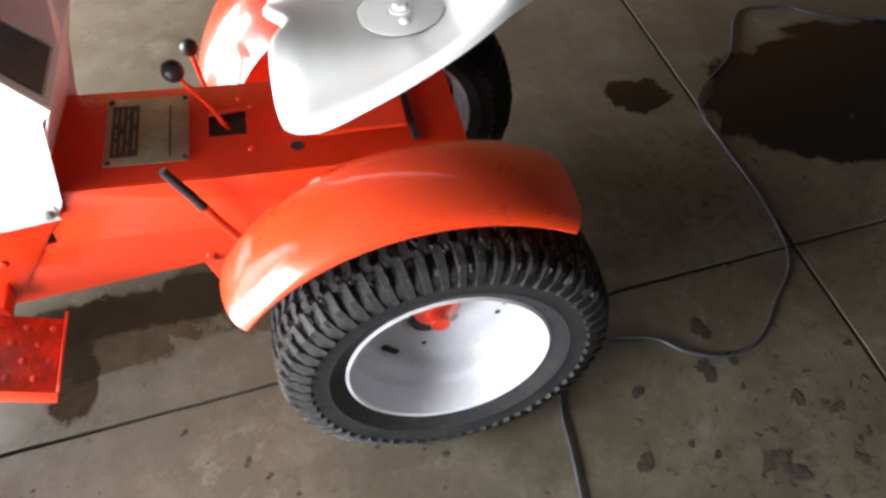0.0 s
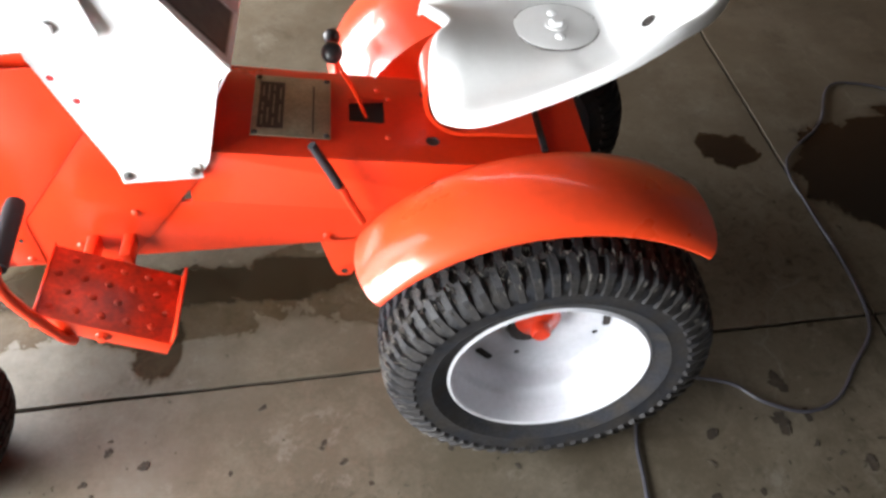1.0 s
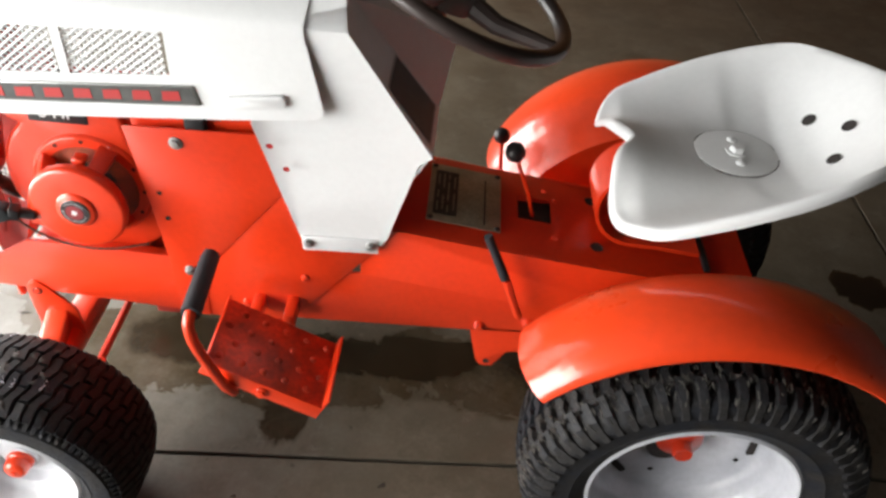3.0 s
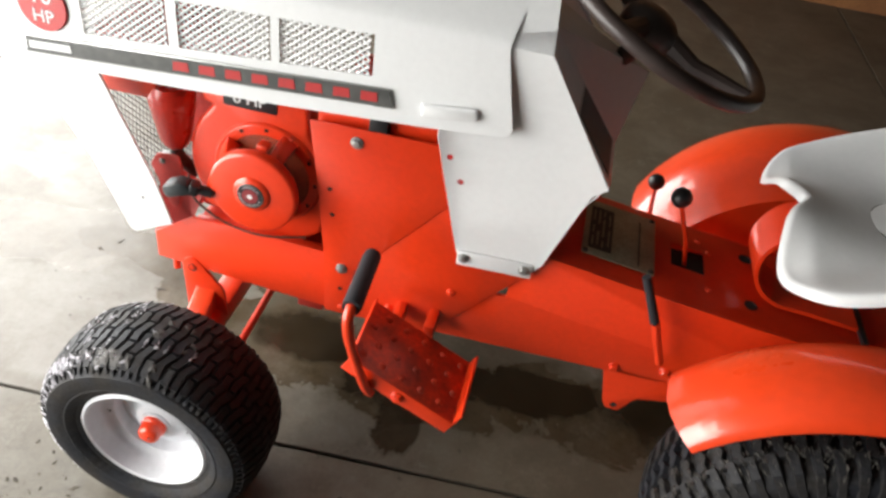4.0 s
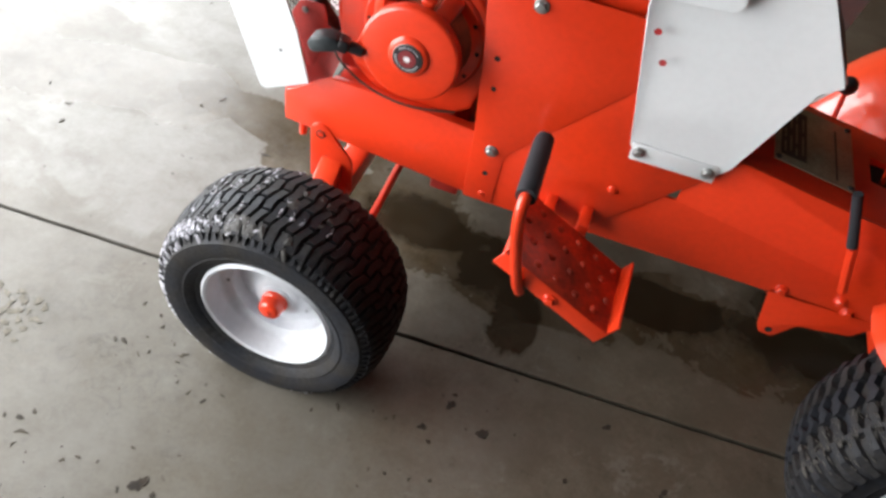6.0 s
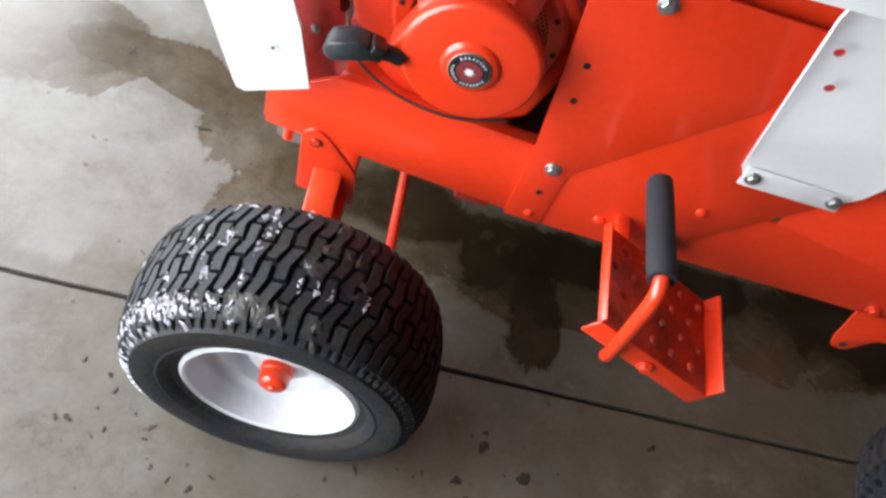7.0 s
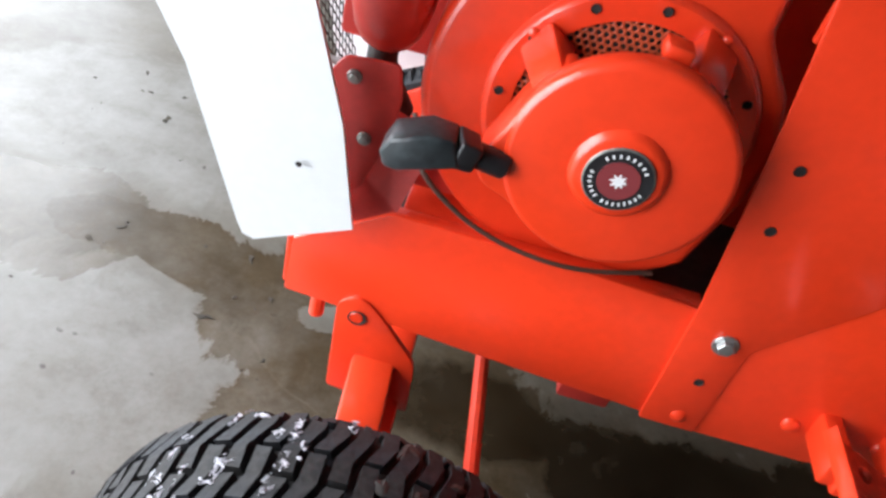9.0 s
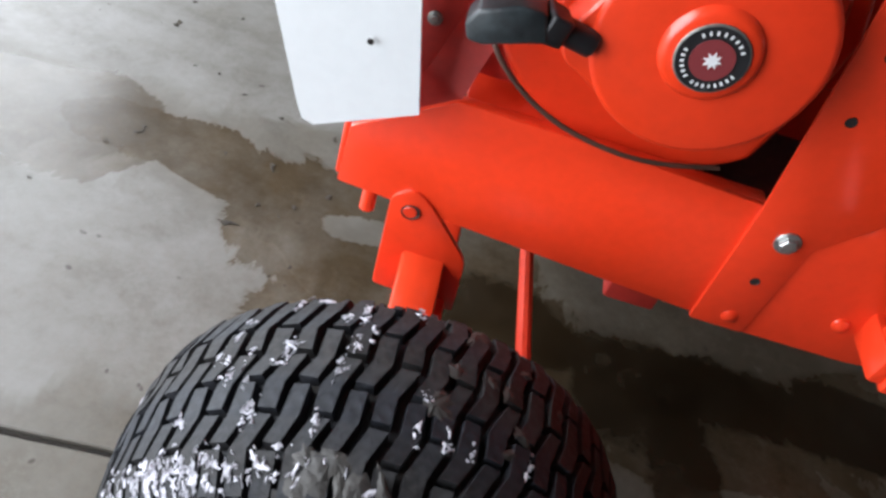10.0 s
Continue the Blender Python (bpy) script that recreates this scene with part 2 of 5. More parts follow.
    l.new(tc.outputs["Object"], warp.inputs[2])
    crack = n.new("ShaderNodeTexVoronoi")
    crack.feature = "DISTANCE_TO_EDGE"
    crack.inputs["Scale"].default_value = 2.3
    l.new(warp.outputs[0], crack.inputs["Vector"])
    line = math_node("MULTIPLY", ranged(crack.outputs["Distance"], 0.007, 0.001), ranged(noise_node(1.9, 4), 0.55, 0.66, 0.0, 0.4))
    base = mixed(line, base, (0.19, 0.18, 0.16))
    pit = n.new("ShaderNodeTexVoronoi")
    pit.inputs["Scale"].default_value = 17.0
    l.new(warp.outputs[0], pit.inputs["Vector"])
    pits = math_node("MULTIPLY", ranged(pit.outputs["Distance"], 0.085, 0.05), ranged(noise_node(6.0, 3), 0.46, 0.54))
    base = mixed(math_node("MULTIPLY", pits, 0.75), base, (0.030, 0.024, 0.018))
    wet = WETS[0](blob, math_node, streak)
    blotch = ranged(noise_node(5.0, 8, 0.75), 0.36, 0.60, 0.45, 1.0)
    base = mixed(math_node("MULTIPLY", wet, blotch), base, mixed(1.0, base, (0.52, 0.42, 0.30), "MULTIPLY"))
    oil_shade = WETS[1](blob, math_node)
    base = mixed(math_node("MULTIPLY", oil_shade, 0.92), base, mixed(1.0, base, (0.30, 0.25, 0.19), "MULTIPLY"))
    deep = math_node("MAXIMUM", blob(1.50, 0.36, 0.56, 0.30, 0.6, 0.45, 4), blob(0.78, 0.50, 0.075, 0.07, 0.6, 0.8, 10))
    base = mixed(math_node("MULTIPLY", deep, 0.85), base, (0.0055, 0.0045, 0.0036))
    l.new(base, b.inputs["Base Color"])
    b.inputs["Specular IOR Level"].default_value = 0.45
    r = ranged(noise_node(2.6, 7, 0.7), 0.3, 0.7, 0.36, 0.56)
    film = streak(-2.4, 0.12, -1.70, 0.245, 0.125, 0.3)
    damp = math_node("MAXIMUM", math_node("MAXIMUM", wet, oil_shade), film)
    rq = n.new("ShaderNodeMix")
    l.new(damp, rq.inputs[0])
    l.new(r, rq.inputs[2])
    rq.inputs[3].default_value = 0.22
    sheen = n.new("ShaderNodeMix")
    l.new(film, sheen.inputs[0])
    l.new(rq.outputs[0], sheen.inputs[2])
    sheen.inputs[3].default_value = 0.17
    l.new(sheen.outputs[0], b.inputs["Roughness"])
    bp = n.new("ShaderNodeBump")
    bp.inputs["Strength"].default_value, bp.inputs["Distance"].default_value = 0.25, 0.002
    l.new(noise_node(45, 8, 0.7), bp.inputs["Height"])
    l.new(bp.outputs[0], b.inputs["Normal"])
    return m


def wet_mask(blob, op, streak):
    a = op("MULTIPLY", streak(-2.4, 0.12, -1.70, 0.245, 0.125, 0.3), 0.6)
    for q in ((-1.68, 0.272, -1.51, 0.258, 0.060), (-1.50, 0.255, -1.38, 0.20, 0.075), (-1.325, 0.18, -1.19, 0.12, 0.13), (-1.24, 0.24, -1.05, 0.20, 0.10), (-1.24, 0.0, -1.0, 0.06, 0.12)):
        a = op("MAXIMUM", a, streak(*q))
    a = op("SUBTRACT", a, blob(-1.245, 0.192, 0.055, 0.030, 0.6, 0.9, 15))
    for q in ((-0.72, 0.03, 0.26, 0.12, 1.2, 0.9, 7), (-0.25, 0.08, 0.36, 0.12, 1.2, 0.8, 6)):
        a = op("MAXIMUM", a, blob(*q))
    return op("SUBTRACT", a, op("MULTIPLY", blob(-0.72, 0.20, 0.19, 0.065, 1.0, 0.6, 9), 0.8))


# oil patches; those under the tractor also paint in its shade
def oil_shade_mask(blob, op):
    a = blob(1.46, 0.36, 0.52, 0.30, 0.3, 0.35, 4)
    for q in ((0.78, 0.50, 0.085, 0.08, 0.4, 0.8, 10), (-0.62, 0.085, 0.34, 0.06, 1.4, 0.9, 8), (-0.80, 0.02, 0.10, 0.07, 1.4, 0.9, 8), (-0.735, -0.08, 0.055, 0.10, 1.2, 0.7, 9), (-0.44, 0.11, 0.17, 0.06, 1.4, 0.9, 8), (-0.06, 0.14, 0.26, 0.13, 2.0, 0.9, 6), (-1.02, 0.10, 0.14, 0.08, 2.2, 0.8, 7)):
        a = op("MAXIMUM", a, blob(*q))
    return a


WETS = (wet_mask, oil_shade_mask)
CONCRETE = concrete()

# ---- mesh helpers ----


def finish(bm, name, material, sharp=35):
    bmesh.ops.recalc_face_normals(bm, faces=bm.faces)
    for f in bm.faces:
        f.smooth = True
    for e in bm.edges:
        if len(e.link_faces) != 2 or e.calc_face_angle(0) > radians(sharp):
            e.smooth = False
    me = bpy.data.meshes.new(name)
    bm.to_mesh(me)
    bm.free()
    me.materials.append(material)
    return me


def part(name, bm, material, parent, label="", sharp=35):
    ob = new(name, finish(bm, name, material, sharp))
    if parent:
        ob.parent = parent
        ob.matrix_parent_inverse = world_of(parent).inverted()
    if label:
        ob["label"] = label
    return ob


def world_of(ob):
    m = ob.matrix_basis.copy()
    if ob.parent:
        m = world_of(ob.parent) @ ob.matrix_parent_inverse @ m
    return m


def thing(name, at, label, category, group="", kind=""):
    ob = new(name)
    ob.location = at
    ob.empty_display_size = 0.1
    return tagged(ob, label, category, group, kind)


def piece(name, me, m, parent, label=""):
    ob = new(name, me)
    ob.parent = parent
    ob.matrix_parent_inverse = world_of(parent).inverted()
    ob.matrix_basis = m
    if label:
        ob["label"] = label
    return ob


def merged(*bms):
    out = bmesh.new()
    for b in bms:
        me = bpy.data.meshes.new("tmp")
        b.to_mesh(me)
        b.free()
        out.from_mesh(me)
        bpy.data.meshes.remove(me)
    return out


def bevelled(bm, width, segments=2, angle=30):
    es = [e for e in bm.edges if len(e.link_faces) == 2 and e.calc_face_angle(0) > radians(angle)]
    if width > 0 and es:
        bmesh.ops.bevel(bm, geom=es, offset=width, segments=segments, affect="EDGES", profile=0.5, clamp_overlap=True)
    return bm


def box(lo, hi, bevel=0.0, m=None, segments=2):
    bm = bmesh.new()
    c, s = [(a + b) / 2 for a, b in zip(lo, hi)], [abs(b - a) for a, b in zip(lo, hi)]
    bmesh.ops.create_cube(bm, size=1, matrix=Matrix.Translation(c) @ Matrix.Diagonal((*s, 1)))
    bevelled(bm, bevel, segments)
    if m:
        bm.transform(m)
    return bm


def along(axis):
    """Turns local z to the given axis."""
    return Vector(axis).to_track_quat("Z", "Y").to_matrix().to_4x4()


def lathe(profile, centre, axis, n=48, closed=False):
    """Turns (radius, height) pairs round the axis through the centre."""
    bm = bmesh.new()
    m = Matrix.Translation(centre) @ along(axis)
    rings = []
    for r, h in profile:
        if r < 1e-6:
            rings.append([bm.verts.new(m @ Vector((0, 0, h)))])
        else:
            rings.append([bm.verts.new(m @ Vector((r * math.cos(2 * math.pi * k / n), r * math.sin(2 * math.pi * k / n), h))) for k in range(n)])
    pairs = list(zip(rings, rings[1:])) + ([(rings[-1], rings[0])] if closed else [])
    for a, b in pairs:
        for k in range(n):
            k2 = (k + 1) % n
            if len(a) == 1 and len(b) == 1:
                continue
            if len(a) == 1:
                bm.faces.new((a[0], b[k], b[k2]))
            elif len(b) == 1:
                bm.faces.new((a[k], a[k2], b[0]))
            else:
                bm.faces.new((a[k], a[k2], b[k2], b[k]))
    return bm


def cyl(a, b, r, r2=None, n=24, bevel=0.0):
    a, b = Vector(a), Vector(b)
    h, r2 = (b - a).length, r if r2 is None else r2
    v = min(bevel, h / 2)
    prof = [(0, 0), (r - v, 0)] + ([(r, v)] if v else []) + ([(r2, h - v)] if v else [(r2, h)]) + ([(r2 - v, h)] if v else []) + [(0, h)]
    return lathe(prof, a, b - a, n)


def ball(c, r, scale=(1, 1, 1), u=20, v=14):
    bm = bmesh.new()
    bmesh.ops.create_uvsphere(bm, u_segments=u, v_segments=v, radius=r, matrix=Matrix.Translation(c) @ Matrix.Diagonal((*scale, 1)))
    return bm


def smooth_path(points, steps=8):
    """Catmull-Rom through the points."""
    p = [Vector(q) for q in points]
    p = [p[0] * 2 - p[1]] + p + [p[-1] * 2 - p[-2]]
    out = []
    for i in range(1, len(p) - 2):
        for k in range(steps):
            t = k / steps
            a, b, c, d = p[i - 1:i + 3]
            out.append(0.5 * (2 * b + (c - a) * t + (2 * a - 5 * b + 4 * c - d) * t * t + (3 * b - a - 3 * c + d) * t ** 3))
    return out + [p[-2]]


def tube(points, r, n=12, closed=False, smooth=0):
    """A round bar along the points; r: one radius, or one for each point."""
    pts = smooth_path(points, smooth) if smooth else [Vector(q) for q in points]
    rs = r if isinstance(r, (list, tuple)) else [r] * len(pts)
    bm = bmesh.new()
    rings, up = [], None
    for i, p in enumerate(pts):
        if closed:
            d = pts[(i + 1) % len(pts)] - pts[i - 1]
        else:
            d = pts[min(i + 1, len(pts) - 1)] - pts[max(i - 1, 0)]
        d.normalize()
        if up is None:
            up = d.orthogonal().normalized()
        up = (up - d * up.dot(d)).normalized()
        side = d.cross(up)
        rings.append([bm.verts.new(p + rs[i] * (math.cos(2 * math.pi * k / n) * up + math.sin(2 * math.pi * k / n) * side)) for k in range(n)])
    for a, b in list(zip(rings, rings[1:])) + ([(rings[-1], rings[0])] if closed else []):
        for k in range(n):
            bm.faces.new((a[k], a[(k + 1) % n], b[(k + 1) % n], b[k]))
    if not closed:
        bm.faces.new(rings[0])
        bm.faces.new(rings[-1])
    return bm


def prism(outline, m, depth, bevel=0.0, segments=2):
    """A plate: the outline in m's x-y plane, thickened along its z."""
    bm = bmesh.new()
    lo = [bm.verts.new(m @ Vector((x, y, 0))) for x, y in outline]
    hi = [bm.verts.new(m @ Vector((x, y, depth))) for x, y in outline]
    bm.faces.new(lo)
    bm.faces.new(hi)
    k = len(outline)
    for i in range(k):
        bm.faces.new((lo[i], lo[(i + 1) % k], hi[(i + 1) % k], hi[i]))
    bmesh.ops.recalc_face_normals(bm, faces=bm.faces)
    return bevelled(bm, bevel, segments)


def side_plate(outline, y, depth, bevel=0.0015):
    """A plate in a plane of constant y: outline in (x, z), thickened towards -y."""
    return prism([(x, z) for x, z in outline], Matrix.Translation((0, y, 0)) @ pose(0, 0, 0, 90), depth, bevel)


def rounded(outline, r, n=5):
    """The outline with its corners rounded; r: one radius or one a corner."""
    k, out = len(outline), []
    for i in range(k):
        p, a, b = Vector(outline[i]), Vector(outline[i - 1]), Vector(outline[(i + 1) % k])
        rad = r[i] if isinstance(r, (list, tuple)) else r
        if rad <= 0:
            out.append(tuple(p))
            continue
        u, v = (a - p).normalized(), (b - p).normalized()
        d = min(rad, (a - p).length * 0.45, (b - p).length * 0.45)
        p0, p1 = p + u * d, p + v * d
        for q in range(n + 1):
            t = q / n
            out.append(tuple((1 - t) ** 2 * p0 + 2 * t * (1 - t) * p + t * t * p1))
    return out


def skin(grid, thick, closed_u=False):
    """A sheet of metal through a grid of points (rows of equal length), with thickness."""
    bm = bmesh.new()
    vs = [[bm.verts.new(p) for p in row] for row in grid]
    for a, b in zip(vs, vs[1:]):
        for k in range(len(a) - (0 if closed_u else 1)):
            k2 = (k + 1) % len(a)
            bm.faces.new((a[k], a[k2], b[k2], b[k]))
    bmesh.ops.recalc_face_normals(bm, faces=bm.faces)
    bmesh.ops.solidify(bm, geom=bm.faces[:], thickness=thick)
    return bm


def bolt(parent, at, axis, r=0.009, material=STEEL, name="bolt", washer=True, label=""):
    """A hexagon bolt head on its washer."""
    at, axis = Vector(at), Vector(axis).normalized()
    bms = []
    if washer:
        bms.append(cyl(at, at + axis * 0.0025, r * 1.45, n=20, bevel=0.0006))
    bms.append(lathe([(0, 0), (r, 0), (r, r * 0.6), (r * 0.85, r * 0.72), (0, r * 0.75)], at + axis * (0.002 if washer else 0), axis, 6))
    return part(name, merged(*bms), material, parent, label)


def rivet(parent, at, axis, r=0.006, material=None, name="rivet"):
    at, axis = Vector(at), Vector(axis).normalized()
    return part(name, lathe([(r, 0), (r * 0.9, r * 0.35), (r * 0.5, r * 0.62), (0, r * 0.7)], at, axis, 14), material or ORANGE, parent)


def hole(parent, at, axis, r=0.006, name="hole", material=None):
    """A drilled hole: a shallow cup whose dark colour stands in for the shade inside."""
    at, axis = Vector(at), Vector(axis).normalized()
    return part(name, lathe([(r, 0.0012), (r * 0.9, 0.0016), (r * 0.82, 0.0004), (0, 0.0003)], at, axis, 16), material or HOLESHADE, parent)


# ---- the garage ----
FX0, FX1, FY0, FY1 = -2.56, 4.6, -4.6, 3.55
JY = lambda x: -0.167 + 0.0605 * x
floor = tagged(new("floor"), "worn grey concrete garage floor with joints and wet patches", "floor", kind="structure")


def slab(corners):
    bm = bmesh.new()
    vs = []
    for (x0, y0), (x1, y1) in zip(corners, corners[1:] + corners[:1]):
        k = max(1, int(math.hypot(x1 - x0, y1 - y0) / 0.035))
        for q in range(k):
            x, y = x0 + (x1 - x0) * q / k, y0 + (y1 - y0) * q / k
            w = 0.0028 if 0 < q and -2.5 < x < 2.2 and -1.5 < y < 2.0 else 0.0
            chip = max(0.0, noise.noise(Vector((x * 2.3, y * 2.3, 4.0)))) * 2.2 + 0.5
            vs.append(bm.verts.new((x + w * chip * noise.noise(Vector((x * 21, y * 21, 0.3))), y + w * chip * noise.noise(Vector((x * 21, y * 21, 7.7))), 0)))
    f = bm.faces.new(vs)
    if f.normal.z < 0:
        f.normal_flip()
    lo = bmesh.ops.extrude_face_region(bm, geom=[f])
    for v in lo["geom"]:
        if isinstance(v, bmesh.types.BMVert):
            v.co.z -= 0.1
    bmesh.ops.recalc_face_normals(bm, faces=bm.faces)
    es = [e for e in bm.edges if all(abs(v.co.z) < 1e-4 for v in e.verts)]
    bmesh.ops.bevel(bm, geom=es, offset=0.0016, segments=1, affect="EDGES")
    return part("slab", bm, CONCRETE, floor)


G = 0.0045
CX = lambda y: 0.925 - 0.018 * y
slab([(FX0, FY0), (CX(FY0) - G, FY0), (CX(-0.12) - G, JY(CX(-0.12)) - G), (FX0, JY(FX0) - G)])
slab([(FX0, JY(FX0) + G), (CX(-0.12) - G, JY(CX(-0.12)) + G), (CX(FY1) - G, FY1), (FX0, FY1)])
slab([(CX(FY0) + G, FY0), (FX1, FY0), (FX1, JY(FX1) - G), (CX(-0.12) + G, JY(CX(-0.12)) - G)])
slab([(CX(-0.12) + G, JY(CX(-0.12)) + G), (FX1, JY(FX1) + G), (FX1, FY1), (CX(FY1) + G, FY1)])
part("joint_filler", box((FX0, FY0, -0.1), (FX1, FY1, -0.009)), PUTTY, floor)

ground = tagged(new("ground"), "snow-covered ground outside the open garage door", "ground", kind="structure")
gb = bmesh.new()
bmesh.ops.create_grid(gb, x_segments=60, y_segments=60, size=1, matrix=Matrix.Diagonal((400, 400, 1, 1)))
for v in gb.verts:
    v.co.z = -0.13 if abs(v.co.x) < 20 and abs(v.co.y) < 20 else -0.13 + 0.4 * noise.noise(v.co * 0.02)
part("snow_field", gb, GROUNDSNOW, ground)
apron = tagged(part("driveway", box((-9.0, -5.2, -0.14), (FX0 - 0.03, 4.2, -0.03), 0.01), GROUNDSNOW, None), "snowy driveway apron before the garage door", "driveway", kind="structure")
tagged(part("trim", box((FX0 - 0.03, FY0, -0.1), (FX0, FY1, -0.004), 0.003), PUTTY, None), "dark worn threshold strip of the garage door", "threshold", kind="structure")

DY0, DY1, DZ = -3.25, 2.25, 2.05
CZ = 2.75


def wall(name, lo, hi, label, material=DARKWALL):
    return tagged(part(name, box(lo, hi), material, None), label, "wall", kind="structure")


wall("wall_north", (FX0 - 0.15, FY1, -0.12), (FX1 + 0.15, FY1 + 0.15, CZ), "brown stained plywood garage wall", PLYWOOD)
# these walls and the ceiling are unseen, coloured dark to keep bounce light low
wall("wall_south", (FX0 - 0.15, FY0 - 0.15, -0.12), (FX1 + 0.15, FY0, CZ), "unseen garage wall, dark to hold down bounce light")
wall("wall_east", (FX1, FY0, -0.12), (FX1 + 0.15, FY1, CZ), "unseen garage wall, dark to hold down bounce light")
wall("wall_west_1", (FX0 - 0.15, FY0, -0.12), (FX0 - 0.03, DY0, CZ), "unseen garage wall beside the open door, dark to hold down bounce light")
wall("wall_west_2", (FX0 - 0.15, DY1, -0.12), (FX0 - 0.03, FY1, CZ), "unseen garage wall beside the open door, dark to hold down bounce light")
wall("wall_west_3", (FX0 - 0.15, DY0, DZ), (FX0 - 0.03, DY1, CZ), "unseen garage wall above the open door, dark to hold down bounce light")
tagged(part("ceiling", box((FX0 - 0.15, FY0 - 0.15, CZ), (FX1 + 0.15, FY1 + 0.15, CZ + 0.12)), DARKWALL, None), "unseen garage ceiling, dark to hold down bounce light", "ceiling", kind="structure")

# ---- the tractor ----
tractor = thing("garden_tractor", (-0.55, 0, 0), "orange and white vintage garden tractor on a concrete garage floor", "tractor")
HW = 0.118  # half the frame's width
DROP = 0.033  # depth of the machine's datum under the floor

# frame: two rails with an inward top flange in the engine bay, and a boxed deck behind
rail_l = rounded([(-1.253, 0.399), (-1.125, 0.388), (-0.99, 0.378), (-0.90, 0.372), (-0.66, 0.379), (-0.35, 0.389), (-0.10, 0.40), (0.15, 0.41), (0.15, 0.545), (-0.13, 0.571), (-0.35, 0.597), (-0.50, 0.617), (-0.56, 0.624), (-0.56, 0.509), (-0.90, 0.509), (-1.03, 0.515), (-1.170, 0.516), (-1.251, 0.461)], [0.003] * 18, 3)
for side in (-1, 1):
    y = side * HW
    part("frame_rail", side_plate(rail_l, y if side < 0 else y + 0.006, 0.006), ORANGE, tractor)
deck_pts = [(-0.60, 0.634), (-0.50, 0.619), (-0.35, 0.600), (-0.24, 0.586), (-0.13, 0.573), (0.0, 0.560), (0.10, 0.550), (0.16, 0.544)]


def deck_z(x):
    return float(np.interp(x, [p[0] for p in deck_pts], [p[1] for p in deck_pts]))


deck_x = [-0.60, -0.50, -0.40, -0.283, -0.220, -0.20, -0.15, -0.05, 0.10, 0.155]
deck_y = [-HW - 0.003, -HW + 0.006, -0.022, 0.046, HW - 0.006, HW + 0.003]
db = bmesh.new()
dv = [[db.verts.new((x, y, deck_z(x) - (0.004 if j in (0, 5) else 0))) for j, y in enumerate(deck_y)] for x in deck_x]
for i in range(len(deck_x) - 1):
    for j in range(5):
        if i == 3 and j == 2:
            continue
        db.faces.new((dv[i][j], dv[i + 1][j], dv[i + 1][j + 1], dv[i][j + 1]))
bmesh.ops.solidify(db, geom=db.faces[:], thickness=0.004)
deck = part("deck", db, ORANGE, tractor)
part("gear_slot", box((-0.291, -0.030, 0.52), (-0.212, 0.054, 0.574), 0.002), HOLESHADE, tractor, "box coloured dark for the shade under the gear lever")
# dark metal colour on this floor paints in the shade inside the bay
part("engine_bay_floor", box((-1.20, -HW + 0.004, 0.44), (-0.60, HW - 0.004, 0.446)), DARKMETAL, tractor)
for y in (-0.067, 0.069):
    hole(deck, (-0.137, y, deck_z(-0.137) + 0.0005), (0.11, 0, 1), 0.0125)
for x, y in ((-0.215, -0.062), (-0.21, 0.05), (-0.23, 0.075)):
    rivet(deck, (x, y, deck_z(x)), (0, 0, 1), 0.006)
part("rail_flange", box((-1.170, -HW + 0.001, 0.503), (-0.90, -HW + 0.018, 0.509), 0.002), ORANGE, tractor)
part("engine_mount", box((-1.165, -HW + 0.019, 0.500), (-1.005, HW - 0.019, 0.508), 0.002), ORANGE, tractor)
part("rail_flange", box((-1.165, HW - 0.055, 0.503), (-0.90, HW - 0.001, 0.509), 0.002), ORANGE, tractor)
baffle = bmesh.new()
baffle.faces.new([baffle.verts.new(p) for p in ((-1.250, -0.1195, 0.462), (-1.168, -0.1195, 0.5165), (-1.150, -0.100, 0.585), (-1.212, -0.096, 0.605), (-1.246, -0.098, 0.56))])
bmesh.ops.solidify(baffle, geom=baffle.faces[:], thickness=0.003)
# darker red than the frame's orange: the baffle's shade put into its colour
part("front_baffle", baffle, DARKRED, tractor, "sloping baffle behind the grille, its red darkened for shade")
part("front_plate", box((-1.257, -HW, 0.402), (-1.251, HW, 0.459), 0.002), ORANGE, tractor)
# side plates over the rail
part("side_plate", side_plate(rounded([(-0.901, 0.368), (-0.74, 0.370), (-0.69, 0.378), (-0.672, 0.400), (-0.540, 0.562), (-0.60, 0.795), (-0.936, 0.787), (-0.919, 0.64), (-0.906, 0.51)], 0.003, 2), -HW - 0.006, 0.004), ORANGE, tractor)
part("side_plate", side_plate(rounded([(-0.902, 0.370), (-0.848, 0.370), (-0.848, 0.484), (-0.668, 0.705), (-0.668, 0.794), (-0.938, 0.788), (-0.920, 0.64), (-0.907, 0.51)], 0.003, 2), -HW - 0.010, 0.0022), ORANGE, tractor)
part("side_plate", side_plate([(-0.62, 0.80), (-0.945, 0.80), (-0.90, 0.40), (-0.60, 0.40)], HW + 0.010, 0.004), ORANGE, tractor)
part("deck_strap", box((0.060, -0.085, 0.553), (0.072, 0.075, 0.562), 0.002), BLACK, tractor, "black rubber strap across the deck")
part("rear_bracket", side_plate(rounded([(-0.352, 0.398), (-0.332, 0.308), (-0.323, 0.290), (-0.298, 0.289), (-0.273, 0.333), (-0.19, 0.352), (-0.16, 0.40)], 0.006, 3), -HW - 0.001, 0.005), ORANGE, tractor)
hole(tractor, (-0.310, -HW - 0.0062, 0.304), (0, -1, 0), 0.0065)
